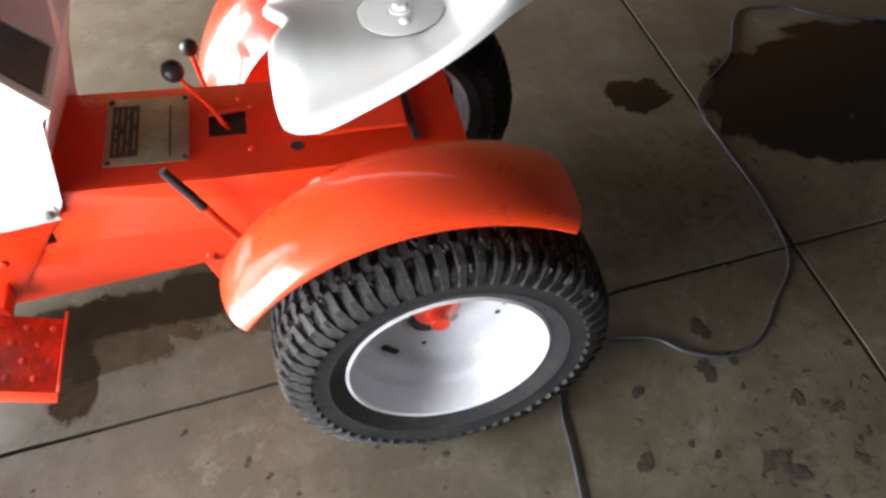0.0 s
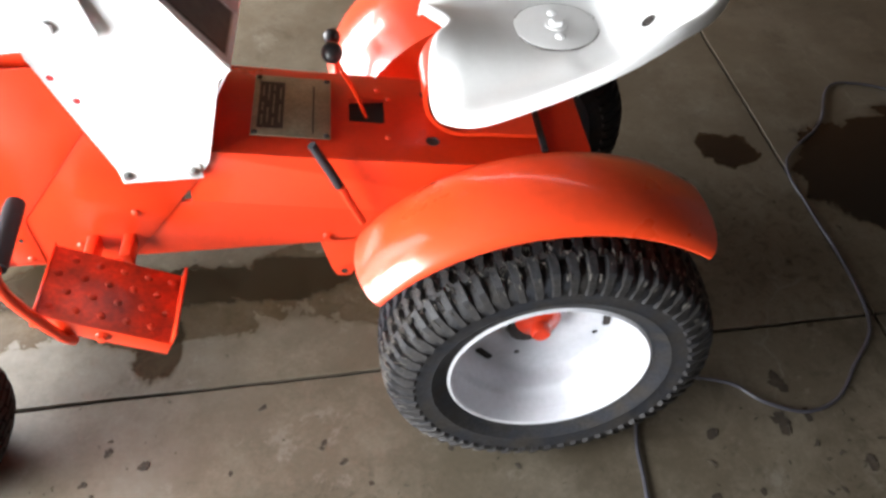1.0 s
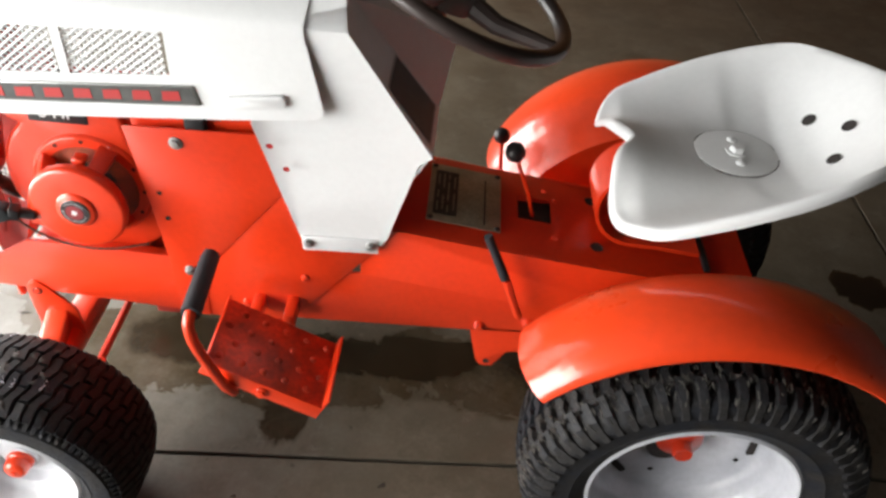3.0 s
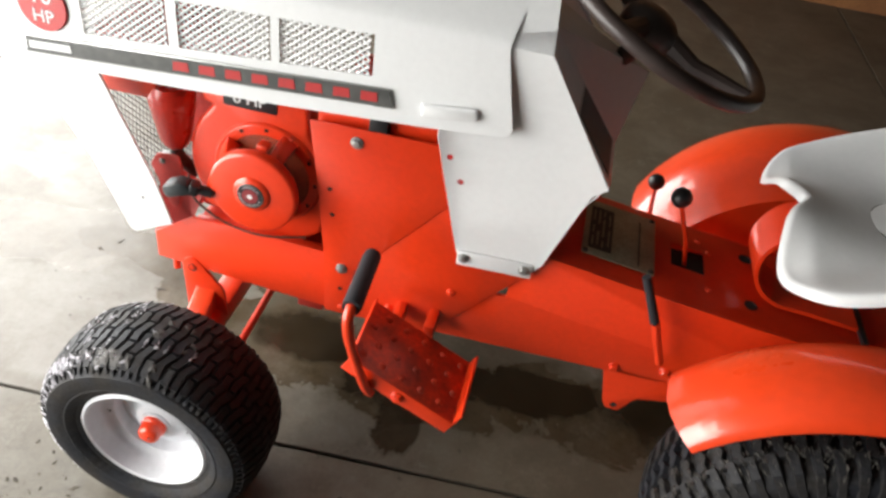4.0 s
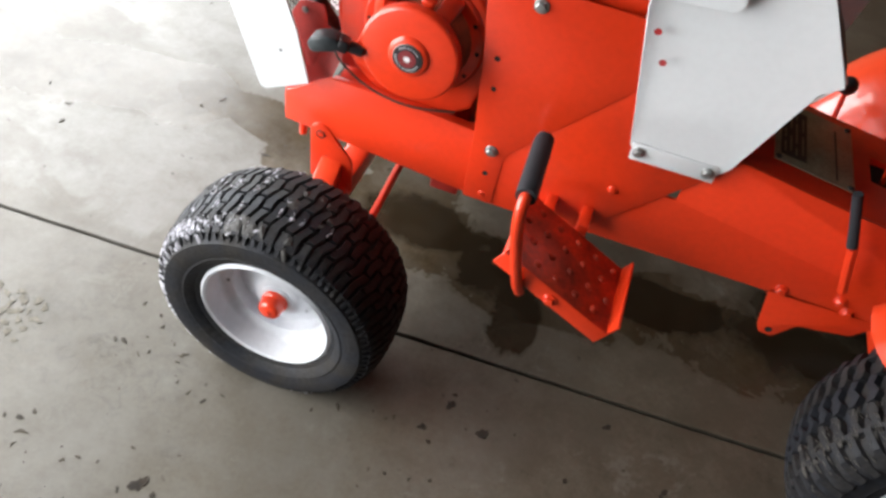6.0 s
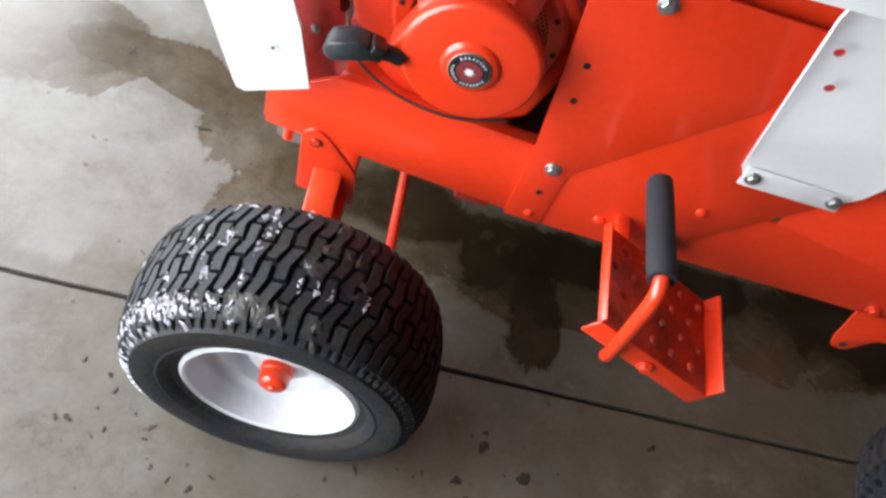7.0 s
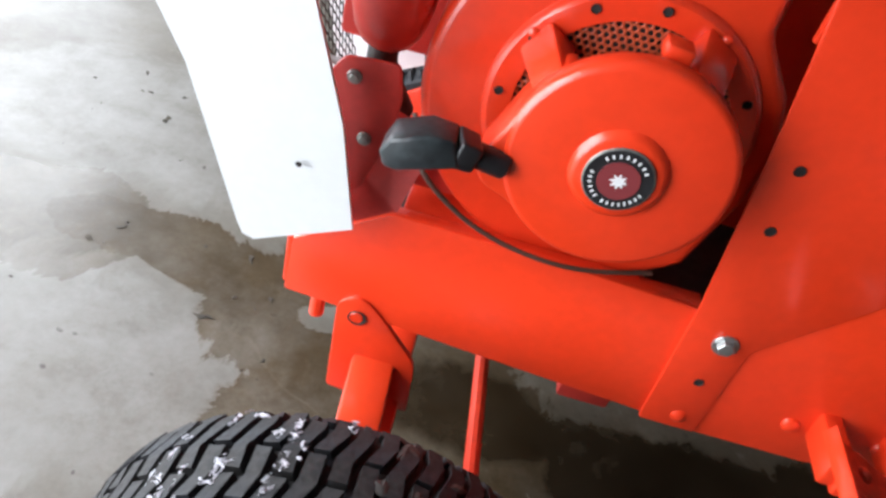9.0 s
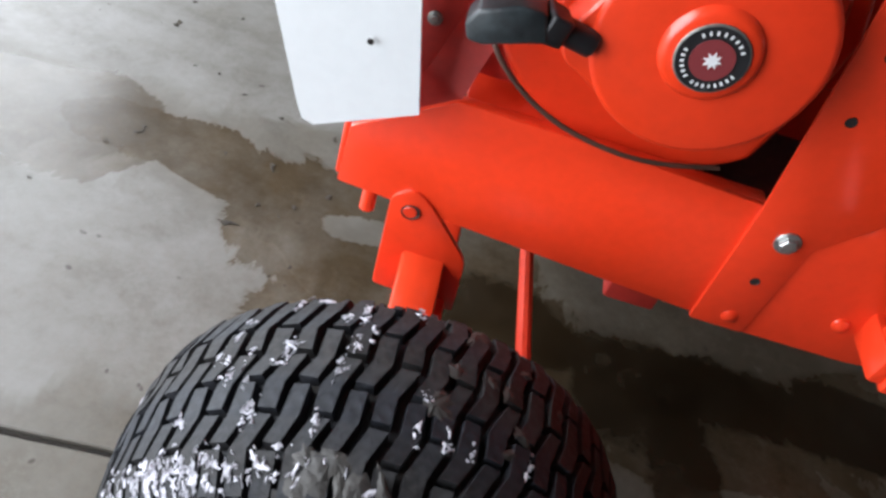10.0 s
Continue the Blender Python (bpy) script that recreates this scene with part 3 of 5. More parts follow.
for x, z in ((-0.334, 0.402), (-0.243, 0.420), (-0.222, 0.402)):
    bolt(tractor, (x, -HW - 0.006, z), (0, -1, 0), 0.008, ORANGE)
part("engine_tin", box((-0.93, -0.112, 0.74), (-0.66, -0.106, 0.86), 0.002), ORANGE, tractor)
part("rubber_block", box((-0.838, -0.128, 0.778), (-0.806, -0.108, 0.84), 0.003), BLACK, tractor, "black rubber bump block")
for x, z in ((-0.855, 0.764), (-0.871, 0.486)):
    bolt(tractor, (x, -HW - 0.0124, z), (0, -1, 0), 0.0078, STEEL, label="zinc-plated hexagon bolt")
for x, z in ((-0.899, 0.660), (-0.893, 0.606), (-0.872, 0.436)):
    hole(tractor, (x, -HW - 0.0124, z), (0, -1, 0), 0.0045)
for x, z in ((-0.869, 0.386), (-0.661, 0.490), (-0.775, 0.414), (-0.69, 0.414)):
    rivet(tractor, (x, -HW - 0.010, z), (0, -1, 0), 0.0085)

# fenders
def fender(side):
    prof = [(0.220, 0.10), (0.221, 0.27), (0.226, 0.325), (0.240, 0.358), (0.262, 0.378), (0.29, 0.387), (0.325, 0.391), (0.36, 0.391), (0.388, 0.388), (0.408, 0.381), (0.418, 0.373), (0.422, 0.364), (0.420, 0.360)]
    grid = []
    n = 40
    for i in range(n + 1):
        row = []
        for y, r in prof:
            lead = (144.0 if side < 0 else 160.0) - 3.5 * max(0.0, (y - 0.34) / 0.08)
            a = radians(lead + (55.7 - lead) * i / n)
            y += -0.018 if y < 0.23 else 0.02 if side > 0 else 0.0
            row.append((0.034 + r * math.cos(a), side * y, 0.331 + r * math.sin(a)))
        grid.append(row)
    return part("fender", skin(grid, 0.004), FENDERARMPAINT, tractor)


for side in (-1, 1):
    fender(side)
    part("fender_bracket", box((-0.06, min(side * HW, side * 0.225), 0.50), (0.12, max(side * HW, side * 0.225), 0.51), 0.003), ORANGE, tractor)

# wheels
def tyre_profile(R, w, rim_r, b):
    """(radius, y) round a tyre's section, outside to inside; b: half the width between its beads."""
    h = R - rim_r
    return [(rim_r - 0.004, -b * 0.9), (rim_r + 0.004, -b), (rim_r + 0.010, -b - 0.002), (rim_r + h * 0.16, -b - 0.007), (rim_r + h * 0.30, -w * 0.477), (rim_r + h * 0.33, -w * 0.472), (rim_r + h * 0.5, -w * 0.495), (rim_r + h * 0.72, -w * 0.485),
            (R - 0.016, -w * 0.43), (R - 0.008, -w * 0.36), (R - 0.002, -w * 0.2), (R, 0.0), (R - 0.002, w * 0.2), (R - 0.008, w * 0.36), (R - 0.016, w * 0.43),
            (rim_r + h * 0.72, w * 0.485), (rim_r + h * 0.5, w * 0.5), (rim_r + h * 0.28, w * 0.48), (rim_r + 0.006, b), (rim_r - 0.004, b * 0.9)]


def tyre(name, centre, R, w, rim_r, b, label):
    bm = lathe([(r, -y) for r, y in tyre_profile(R, w, rim_r, b)], centre, (0, -1, 0), 72)
    return part(name, bm, RUBBER, tractor, label)


def wrap(R, w, phi, s, h):
    """A point of the tread: angle phi round the wheel, s across it (-1 to 1), h above the carcass; in the wheel's own space, axis y."""
    ys = [-0.5, -0.48, -0.43, -0.36, -0.2, 0, 0.2, 0.36, 0.43, 0.48, 0.5]
    rs = [-0.30, -0.05, -0.016, -0.008, -0.002, 0, -0.002, -0.008, -0.016, -0.05, -0.30]
    rs[0] = rs[-1] = -0.075
    t = s * 0.5
    r = R + float(np.interp(t, ys, rs))
    tilt = 0.0 if abs(t) < 0.3 else (abs(t) - 0.3) / 0.2
    r += h * (1 - 0.75 * tilt)
    return Vector((r * math.cos(phi), w * t + math.copysign(h * 0.8 * tilt, t), r * math.sin(phi)))


def lug_mesh(name, R, w, path, half, h, rnd, taper=0.72):
    """One tread block: a strip along path [(s, phi)], half as wide as 2*half (radians)."""
    bm = bmesh.new()
    top, bot = [], []
    for s, p in path:
        top.append([wrap(R, w, p - half * taper, s, h), wrap(R, w, p + half * taper, s, h)])
        bot.append([wrap(R, w, p - half, s, -0.004), wrap(R, w, p + half, s, -0.004)])
    jit = random.Random(rnd)
    for q in top:
        for v in q:
            v += Vector((jit.uniform(-1, 1), jit.uniform(-1, 1), jit.uniform(-1, 1))) * (0.0009 if rnd else 0.0)
    T = [[bm.verts.new(v) for v in q] for q in top]
    B = [[bm.verts.new(v) for v in q] for q in bot]
    for i in range(len(T) - 1):
        bm.faces.new((T[i][0], T[i][1], T[i + 1][1], T[i + 1][0]))
        bm.faces.new((T[i][0], T[i + 1][0], B[i + 1][0], B[i][0]))
        bm.faces.new((T[i][1], T[i + 1][1], B[i + 1][1], B[i][1]))
    bm.faces.new((T[0][0], T[0][1], B[0][1], B[0][0]))
    bm.faces.new((T[-1][0], T[-1][1], B[-1][1], B[-1][0]))
    return finish(bm, name, RUBBER, 30)


def tread(tyre_ob, centre, R, w, kinds, count, single):
    """Sets count blocks of each kind round the wheel: objects, or one joined mesh where they are far off."""
    pick = random.Random(11)
    turn = [(pick.choice(mes), Matrix.Translation(centre) @ Matrix.Rotation(-(q + shift) * 2 * math.pi / count, 4, "Y")) for mes, shift in kinds for q in range(count)]
    if single:
        for me, m in turn:
            piece("tread_block", me, m, tyre_ob)
    else:
        bm = bmesh.new()
        for me, m in turn:
            tmp = me.copy()
            tmp.transform(m)
            bm.from_mesh(tmp)
            bpy.data.meshes.remove(tmp)
        part("tread", bm, RUBBER, tyre_ob)["kind"] = "stuff"


RX, RZ, RR, RW, RY = 0.046, 0.321, 0.297, 0.205, 0.316
NR = 60
p2 = 2 * math.pi / NR
rear_kinds = []
for shift, path, half, high in ((0.0, [(-0.955, 0.0), (-0.91, 0.0), (-0.84, 0.0), (-0.70, 0.006), (-0.60, 0.014)], 0.29, 0.0115),
                                (0.5, [(-0.64, 0.0), (-0.50, 0.020), (-0.36, 0.012), (-0.24, 0.034)], 0.29, 0.0110),
                                (0.5, [(0.955, 0.0), (0.91, 0.0), (0.84, 0.0), (0.70, 0.006), (0.60, 0.014)], 0.29, 0.0115),
                                (0.0, [(0.64, 0.0), (0.50, 0.020), (0.36, 0.012), (0.24, 0.034)], 0.29, 0.0110),
                                (0.25, [(-0.21, 0.05), (-0.07, 0.02), (0.07, 0.045), (0.21, 0.02)], 0.28, 0.0115)):
    rear_kinds.append(([lug_mesh("lug", RR - 0.011, RW, path, p2 * half, high, k + 1) for k in range(6)], shift))
for side in (-1, 1):
    c = (RX, side * RY, RZ)
    t = tyre("rear_tyre", c, RR - 0.011, RW, 0.178, 0.083, "worn black rubber turf tyre with ribbed tread")
    tread(t, c, RR - 0.011, RW, rear_kinds, NR, side < 0)
    # rim: flange, well and dished disc
    prof = [(0.1685, 0.050), (0.1705, 0.076), (0.172, 0.083), (0.176, 0.0855), (0.1815, 0.082), (0.183, 0.074), (0.180, 0.068), (0.174, 0.067), (0.1685, 0.050), (0.167, 0.032), (0.164, 0.025), (0.157, 0.020), (0.1535, 0.012), (0.152, -0.004), (0.148, -0.016), (0.140, -0.022), (0.118, -0.026), (0.100, -0.031), (0.086, -0.041), (0.078, -0.047), (0.060, -0.050), (0.0, -0.050)]
    disc_h = lambda r: float(np.interp(r, [0.06, 0.078, 0.086, 0.10, 0.118, 0.14], [-0.050, -0.047, -0.041, -0.031, -0.026, -0.022]))
    rim = part("rear_wheel_rim", lathe(prof, c, (0, side, 0), 64), REARRIM, tractor, "white-painted steel wheel rim", 42)
    part("rim_inner", lathe([(0.186, -0.085), (0.176, -0.08), (0.170, -0.05), (0.166, 0.0)], c, (0, side, 0), 48), RIMWHITE, rim)
    hub = part("wheel_hub", lathe([(0, 0.004), (0.016, 0.004), (0.018, 0.001), (0.0185, -0.016), (0.024, -0.020), (0.038, -0.024), (0.043, -0.030), (0.044, -0.05), (0.05, -0.052)], c, (0, side, 0), 28), ORANGE, rim, "orange-painted wheel hub")

    def on_disc(deg, r, lift=0.0):
        return Vector((c[0] + r * math.cos(radians(deg)), c[1] + side * (disc_h(r) + lift), c[2] + r * math.sin(radians(deg))))
    for k in range(5):
        bolt(rim, on_disc(10 + 72 * k, 0.062, 0.001), (0, side, 0), 0.0085, DULLSTEEL, "lug_nut")
    for deg in (3, 112, 221):
        rad = Vector((math.cos(radians(deg)), 0, math.sin(radians(deg))))
        nrm = Vector((0, side, 0))
        m = Matrix.Translation(on_disc(deg, 0.128, 0.0014)) @ Matrix((rad.cross(nrm), -rad, nrm)).transposed().to_4x4()
        part("rim_slot", prism(rounded([(-0.021, -0.0075), (0.021, -0.0075), (0.021, 0.0075), (-0.021, 0.0075)], 0.006, 3), m, 0.0015), HOLESHADE, rim)
    for deg, r in ((-18, 0.118), (252, 0.100), (75, 0.115)):
        hole(rim, on_disc(deg, r, 0.001), (0, side, 0), 0.0055, "rim_hole")

FXC, FZ, FR, FW, FY = -1.140, 0.220, 0.213, 0.196, 0.345
NF = 34
p3 = math.pi / NF
front_kinds = []


def zig(s):
    """The tread's zigzag: straight and slanted stretches by turns across the tyre."""
    k, f = divmod((s + 0.80) / 0.50, 1.0)
    return -0.52 * p3 * (k + min(1.0, max(0.0, f - 0.42) / 0.5)) + 0.5 * p3


# two interlocking sets of kinked blocks, half a block apart
for shift, lanes in ((0.0, [(-0.82, -0.35), (-0.295, 0.155), (0.21, 0.74)]), (0.5, [(-0.82, -0.60), (-0.545, -0.095), (-0.04, 0.41), (0.465, 0.82)])):
    for j, (s0, s1) in enumerate(lanes):
        ss = sorted({s0, s1, *[q for q in [-0.80 + 0.5 * k + e for k in range(4) for e in (0.21, 0.46)] if s0 + 0.03 < q < s1 - 0.03]})
        front_kinds.append(([lug_mesh("block_row", FR - 0.008, FW, [(s, zig(s)) for s in ss], p3 * 0.37, 0.0105, 40 + 7 * j + k, 0.86) for k in range(4)], shift))
front_ribs = []
for sg in (-1, 1):
    for q in (0.0, 0.5):
        front_ribs.append(([lug_mesh("shoulder_rib", FR - 0.008, FW, [(sg * 0.78, 0), (sg * 0.83, 0), (sg * 0.87, 0), (sg * 0.91, 0)], math.pi / 44 * 0.30, 0.0085, 90 + k, 0.7) for k in range(3)], q))
for side in (-1, 1):
    c = (FXC, -FY if side < 0 else 0.44, FZ)
    t = tyre("front_tyre", c, FR - 0.008, FW, 0.1215, 0.080, "black rubber turf tyre with zigzag tread blocks")
    tread(t, c, FR - 0.008, FW, front_kinds, NF, side < 0)
    tread(t, c, FR - 0.008, FW, front_ribs, 44, False)
    prof = [(0.110, 0.056), (0.1125, 0.073), (0.113, 0.079), (0.117, 0.082), (0.1225, 0.078), (0.123, 0.071), (0.118, 0.067), (0.112, 0.066), (0.110, 0.056), (0.1085, 0.045), (0.106, 0.040), (0.098, 0.036), (0.091, 0.034), (0.0875, 0.031), (0.086, 0.016), (0.083, 0.0095), (0.078, 0.008), (0.062, 0.010), (0.052, 0.018), (0.043, 0.031), (0.041, 0.033), (0.030, 0.034), (0.028, 0.039), (0.0, 0.040)]
    rim = part("front_wheel_rim", lathe(prof, c, (0, side, 0), 56), RIMWHITE, tractor, "white-painted steel wheel rim", 42)
    part("hub_cap", lathe([(0.0, 0.073), (0.005, 0.073), (0.006, 0.070), (0.014, 0.0695), (0.018, 0.067), (0.0205, 0.062), (0.021, 0.049), (0.0235, 0.047), (0.0235, 0.038)], c, (0, side, 0), 28), ORANGE, rim, "orange grease cap")
    part("valve_hole", prism(rounded([(-0.0055, -0.010), (0.0055, -0.010), (0.0055, 0.010), (-0.0055, 0.010)], 0.004, 3), Matrix.Translation((c[0] - 0.040, c[1] + side * 0.0365, c[2] + 0.086)) @ along((0, side, 0)) @ Matrix.Rotation(0.4, 4, "Z"), 0.002), HOLESHADE, rim)
    hole(rim, (c[0] - 0.094, c[1] + side * 0.0346, c[2] + 0.003), (0, side, 0), 0.0038, "rim_hole")
    hole(rim, (c[0] + 0.047, c[1] + side * 0.0112, c[2] - 0.036), (0, side, 0), 0.0024, "rim_hole")

# front axle: pivot plates, axle beam, steering rods
part("axle_beam", box((-1.171, -0.225, 0.240), (-1.121, 0.225, 0.290), 0.006), ORANGE, tractor)
for side in (-1, 1):
    part("spindle", cyl((-1.146, side * 0.215, 0.315), (-1.146, side * 0.215, 0.18), 0.017, bevel=0.002), ORANGE, tractor)
    part("stub_axle", cyl((-1.139, side * 0.20, 0.223), (-1.139, -0.34 if side < 0 else 0.44, 0.223), 0.014), DARKMETAL, tractor)
# lighter orange on the arm stands in for daylight on its top
part("axle_arm", box((-0.021, -0.019, 0), (0.021, 0.019, 0.16), 0.004, look((-1.157, -0.118, 0.325), (-1.150, -0.245, 0.270)) @ pose(0, 0, 0, 180)), FENDERARMPAINT, tractor)
part("pivot_plate", side_plate(rounded([(-1.198, 0.285), (-1.112, 0.275), (-1.117, 0.348), (-1.164, 0.404), (-1.182, 0.417), (-1.202, 0.404)], [0.004, 0.006, 0.012, 0.02, 0.016, 0.016], 4), -HW - 0.002, 0.007), ORANGE, tractor)
hole(tractor, (-1.181, -HW - 0.0094, 0.391), (0, -1, 0), 0.009)
part("pivot_pin", cyl((-1.1815, -HW - 0.004, 0.3905), (-1.1815, -HW - 0.0108, 0.3905), 0.0068, bevel=0.001), ORANGE, tractor)
part("axle_stop", cyl((-1.222, -0.112, 0.365), (-1.222, -0.112, 0.41), 0.007, bevel=0.002), ORANGE, tractor)
part("tie_rod", tube([(-1.050, 0.02, 0.302), (-1.048, -0.05, 0.305), (-1.040, -0.224, 0.315)], 0.0075, 10), SATIN, tractor)
part("rod_end", cyl((-1.039, -0.226, 0.322), (-1.039, -0.226, 0.288), 0.012, bevel=0.003), ORANGE, tractor)
part("steering_arm", prism(rounded([(-1.155, -0.245), (-1.035, -0.245), (-1.022, -0.226), (-1.035, -0.207), (-1.155, -0.195)], 0.008, 3), Matrix.Translation((0, 0, 0.284)), 0.010, 0.002), ORANGE, tractor)
part("drag_link", tube([(-0.94, -0.06, 0.335), (-0.6, -0.04, 0.33)], 0.007, 10), ORANGE, tractor)
part("under_bracket", box((-0.972, -0.095, 0.328), (-0.918, -0.065, 0.380), 0.004), DARKRED, tractor)

# hood
HY = 0.178
hood_x0, hood_x1 = -1.48, -0.603


def hood_bottom(x):
    return float(np.interp(x, [-1.48, -1.284, -1.059, -0.712, -0.603], [0.805, 0.814, 0.824, 0.850, 0.861]))


# vent openings in the sides: columns cut at the vents' edges
VZ0 = lambda x: 0.8955 + 0.073 * (x + 1.06)
VZ1 = lambda x: 0.9685 + 0.042 * (x + 1.06)
vents = [(-1.292, -1.149), (-1.132, -0.983), (-0.969, -0.824)]
xs = [hood_x0, -1.38] + [v for a in vents for v in a] + [-0.74, -0.66, hood_x1 - 0.016, hood_x1 - 0.005, hood_x1]
hb = bmesh.new()
hs2 = [(HY, 0.83), (HY, 0.896), (HY, 0.969), (HY, 0.992), (HY - 0.004, 1.001), (HY - 0.012, 1.012), (HY - 0.06, 1.066), (HY - 0.09, 1.096), (0.06, 1.114), (0.0, 1.116)]
hsec = [(-y, z) for y, z in hs2] + [(y, z) for y, z in reversed(hs2[:-1])]
N = len(hsec)
hv = []
for x in xs:
    row = []
    for i, (y, z) in enumerate(hsec):
        k = min(i, N - 1 - i)
        if k == 0:
            z = hood_bottom(x) + (0.015 if x == hood_x1 else 0.005 if x == hood_x1 - 0.005 else 0)
        elif k < 3:
            z = (VZ0 if k == 1 else VZ1)(x)
        else:
            z += 0.012 * (x - hood_x0) / 0.88
        pull = 0.028 * max(0, 1 - abs(z - 0.998) / 0.135) if x > -0.63 else 0
        row.append(hb.verts.new((x - pull, y, z)))
    hv.append(row)
vent_cols = {2, 4, 6}
for i in range(len(xs) - 1):
    for j in range(N - 1):
        if i in vent_cols and j in (1, N - 3):
            continue
        hb.faces.new((hv[i][j], hv[i + 1][j], hv[i + 1][j + 1], hv[i][j + 1]))
bmesh.ops.recalc_face_normals(hb, faces=hb.faces)
bmesh.ops.solidify(hb, geom=hb.faces[:], thickness=0.003)
hood = part("hood", hb, WHITE, tractor, "white-painted steel engine hood", 50)


def lettering(body, size, at, parent):
    """White raised letters on a side face of the machine."""
    tc = bpy.data.curves.new("lettering", "FONT")
    tc.body, tc.size, tc.extrude, tc.align_x = body, size, 0.0004, "CENTER"
    tob = new("tmp_text", tc)
    me = bpy.data.meshes.new_from_object(tob.evaluated_get(bpy.context.evaluated_depsgraph_get()))
    bpy.data.objects.remove(tob)
    me.materials.append(WHITE)
    return piece("lettering", me, Matrix.Translation(at) @ pose(0, 0, 0, 90), parent)


def expanded_metal(x0, x1, z0, z1, y, pitch, high, wire, material, parent, name, outline=None):
    """A lattice of slanted strands: a diamond mesh."""
    bm = bmesh.new()
    rows = int((z1 - z0) / high) + 2
    cols = int((x1 - x0) / pitch) + 1

    def strand(a, b):
        a, b = Vector(a), Vector(b)
        d = (b - a).normalized()
        s = Vector((-d.z, 0, d.x)) * wire
        o = Vector((0, -wire * 0.8, 0))
        q = [bm.verts.new(v) for v in (a - s, a + s, b + s, b - s, a + o, b + o)]
        bm.faces.new((q[0], q[4], q[5], q[3]))
        bm.faces.new((q[4], q[1], q[2], q[5]))

    for r in range(rows):
        for c in range(cols):
            x = x0 + (c + 0.5 * (r % 2)) * pitch
            z = z0 + r * high
            for dx in (-0.5, 0.5):
                a, b = (x, y, z), (x + dx * pitch, y, z + high)
                ok = x0 - 1e-4 <= min(a[0], b[0]) and max(a[0], b[0]) <= x1 + 1e-4 and max(a[2], b[2]) <= z1 + 1e-4
                if ok and (outline is None or (outline(*a) and outline(*b))):
                    strand(a, b)
    ob = part(name, bm, material, parent)
    ob["kind"] = "stuff"
    return ob


for a, b in vents:
    for side in (-1, 1):
        expanded_metal(a, b, VZ0(a) - 0.004, VZ1(b) + 0.006, side * (HY - 0.004), 0.0132, 0.0053, 0.0022, WHITE, hood, "vent_mesh", lambda x, y, z: VZ0(x) - 0.005 < z < VZ1(x) + 0.005)

# trim strip with red blocks in place of its lettering
ym = -HY - 0.0005
def strip_z(x):
    return float(np.interp(x, [-1.40, -0.79], [0.8425, 0.8845]))
def strip_band(x0, x1, half, lean):
    return [(x0, strip_z(x0) - half), (x1, strip_z(x1) - half), (x1 - lean, strip_z(x1) + half), (x0 + 0.3 * lean, strip_z(x0) + half)]


trim_strip = part("trim_strip", side_plate(strip_band(-1.402, -0.785, 0.0155, 0.008), ym, 0.003, 0.001), STEEL, hood, "charcoal trim strip with red printing")
part("strip_panel", side_plate(strip_band(-1.399, -0.789, 0.0132, 0.007), ym - 0.003, 0.0006, 0), CHARCOAL, trim_strip)
for k in range(8):
    x = -1.130 + k * 0.0435
    part("print_bar", side_plate(strip_band(x - 0.0135, x + 0.0135, 0.0075, 0.002), ym - 0.0036, 0.0008, 0), TRIMRED, trim_strip)
part("print_bar", side_plate(strip_band(-1.392, -1.318, 0.0062, 0.002), ym - 0.0036, 0.0008, 0), WHITE, trim_strip)
badge = part("badge", cyl((-1.356, -HY, 0.913), (-1.356, -HY - 0.004, 0.913), 0.042, bevel=0.001, n=36), TRIMRED, hood, "round red badge with white figures")
lettering("10", 0.040, (-1.356, -HY - 0.0045, 0.917), badge)
lettering("HP", 0.030, (-1.356, -HY - 0.0045, 0.886), badge)
part("hood_grip", side_plate(rounded([(-0.743, 0.868), (-0.657, 0.878), (-0.660, 0.899), (-0.745, 0.889)], [0.004, 0.010, 0.010, 0.004], 4), -HY, 0.008, 0.003), WHITE, hood, "pressed white pull on the hood's side")

# dash tower: two tapering sides and a sloping rear panel
def dash_side(side):
    pts = [(-0.664, 0.130, 0.590), (-0.656, 0.129, 0.578), (-0.527, 0.133, 0.584), (-0.512, 0.137, 0.608), (-0.465, 0.158, 0.780), (-0.443, 0.163, 0.801), (-0.570, 0.174, 1.0), (-0.70, 0.174, 1.0), (-0.716, 0.172, 0.86), (-0.716, 0.169, 0.832)]
    bm = bmesh.new()
    f = bm.faces.new([bm.verts.new((x, side * y, z)) for x, y, z in pts])
    bmesh.ops.triangulate(bm, faces=[f])
    bmesh.ops.recalc_face_normals(bm, faces=bm.faces)
    bmesh.ops.solidify(bm, geom=bm.faces[:], thickness=0.003)
    ob = part("dash_side", bm, WHITE, tractor, "white-painted steel dash side")
    return ob


dash_l = dash_side(-1)
dash_side(1)
part("dash_flange", box((-0.660, -0.1385, 0.571), (-0.527, -0.1345, 0.602), 0.0015, Matrix.Translation((-0.594, 0, 0.587)) @ pose(0, 0, 0, 0, -2.2, 0) @ Matrix.Translation((0.594, 0, -0.587))), WHITE, dash_l)
for x, y, z in ((-0.693, -0.1675, 0.801), (-0.671, -0.1625, 0.757)):
    hole(dash_l, (x, y, z), (0, -1, -0.15), 0.0055, material=TRIMRED)
for x, z in ((-0.648, 0.586), (-0.540, 0.590)):
    bolt(dash_l, (x, -0.139, z), (0, -1, 0), 0.0068, STEEL, label="zinc-plated hexagon bolt")
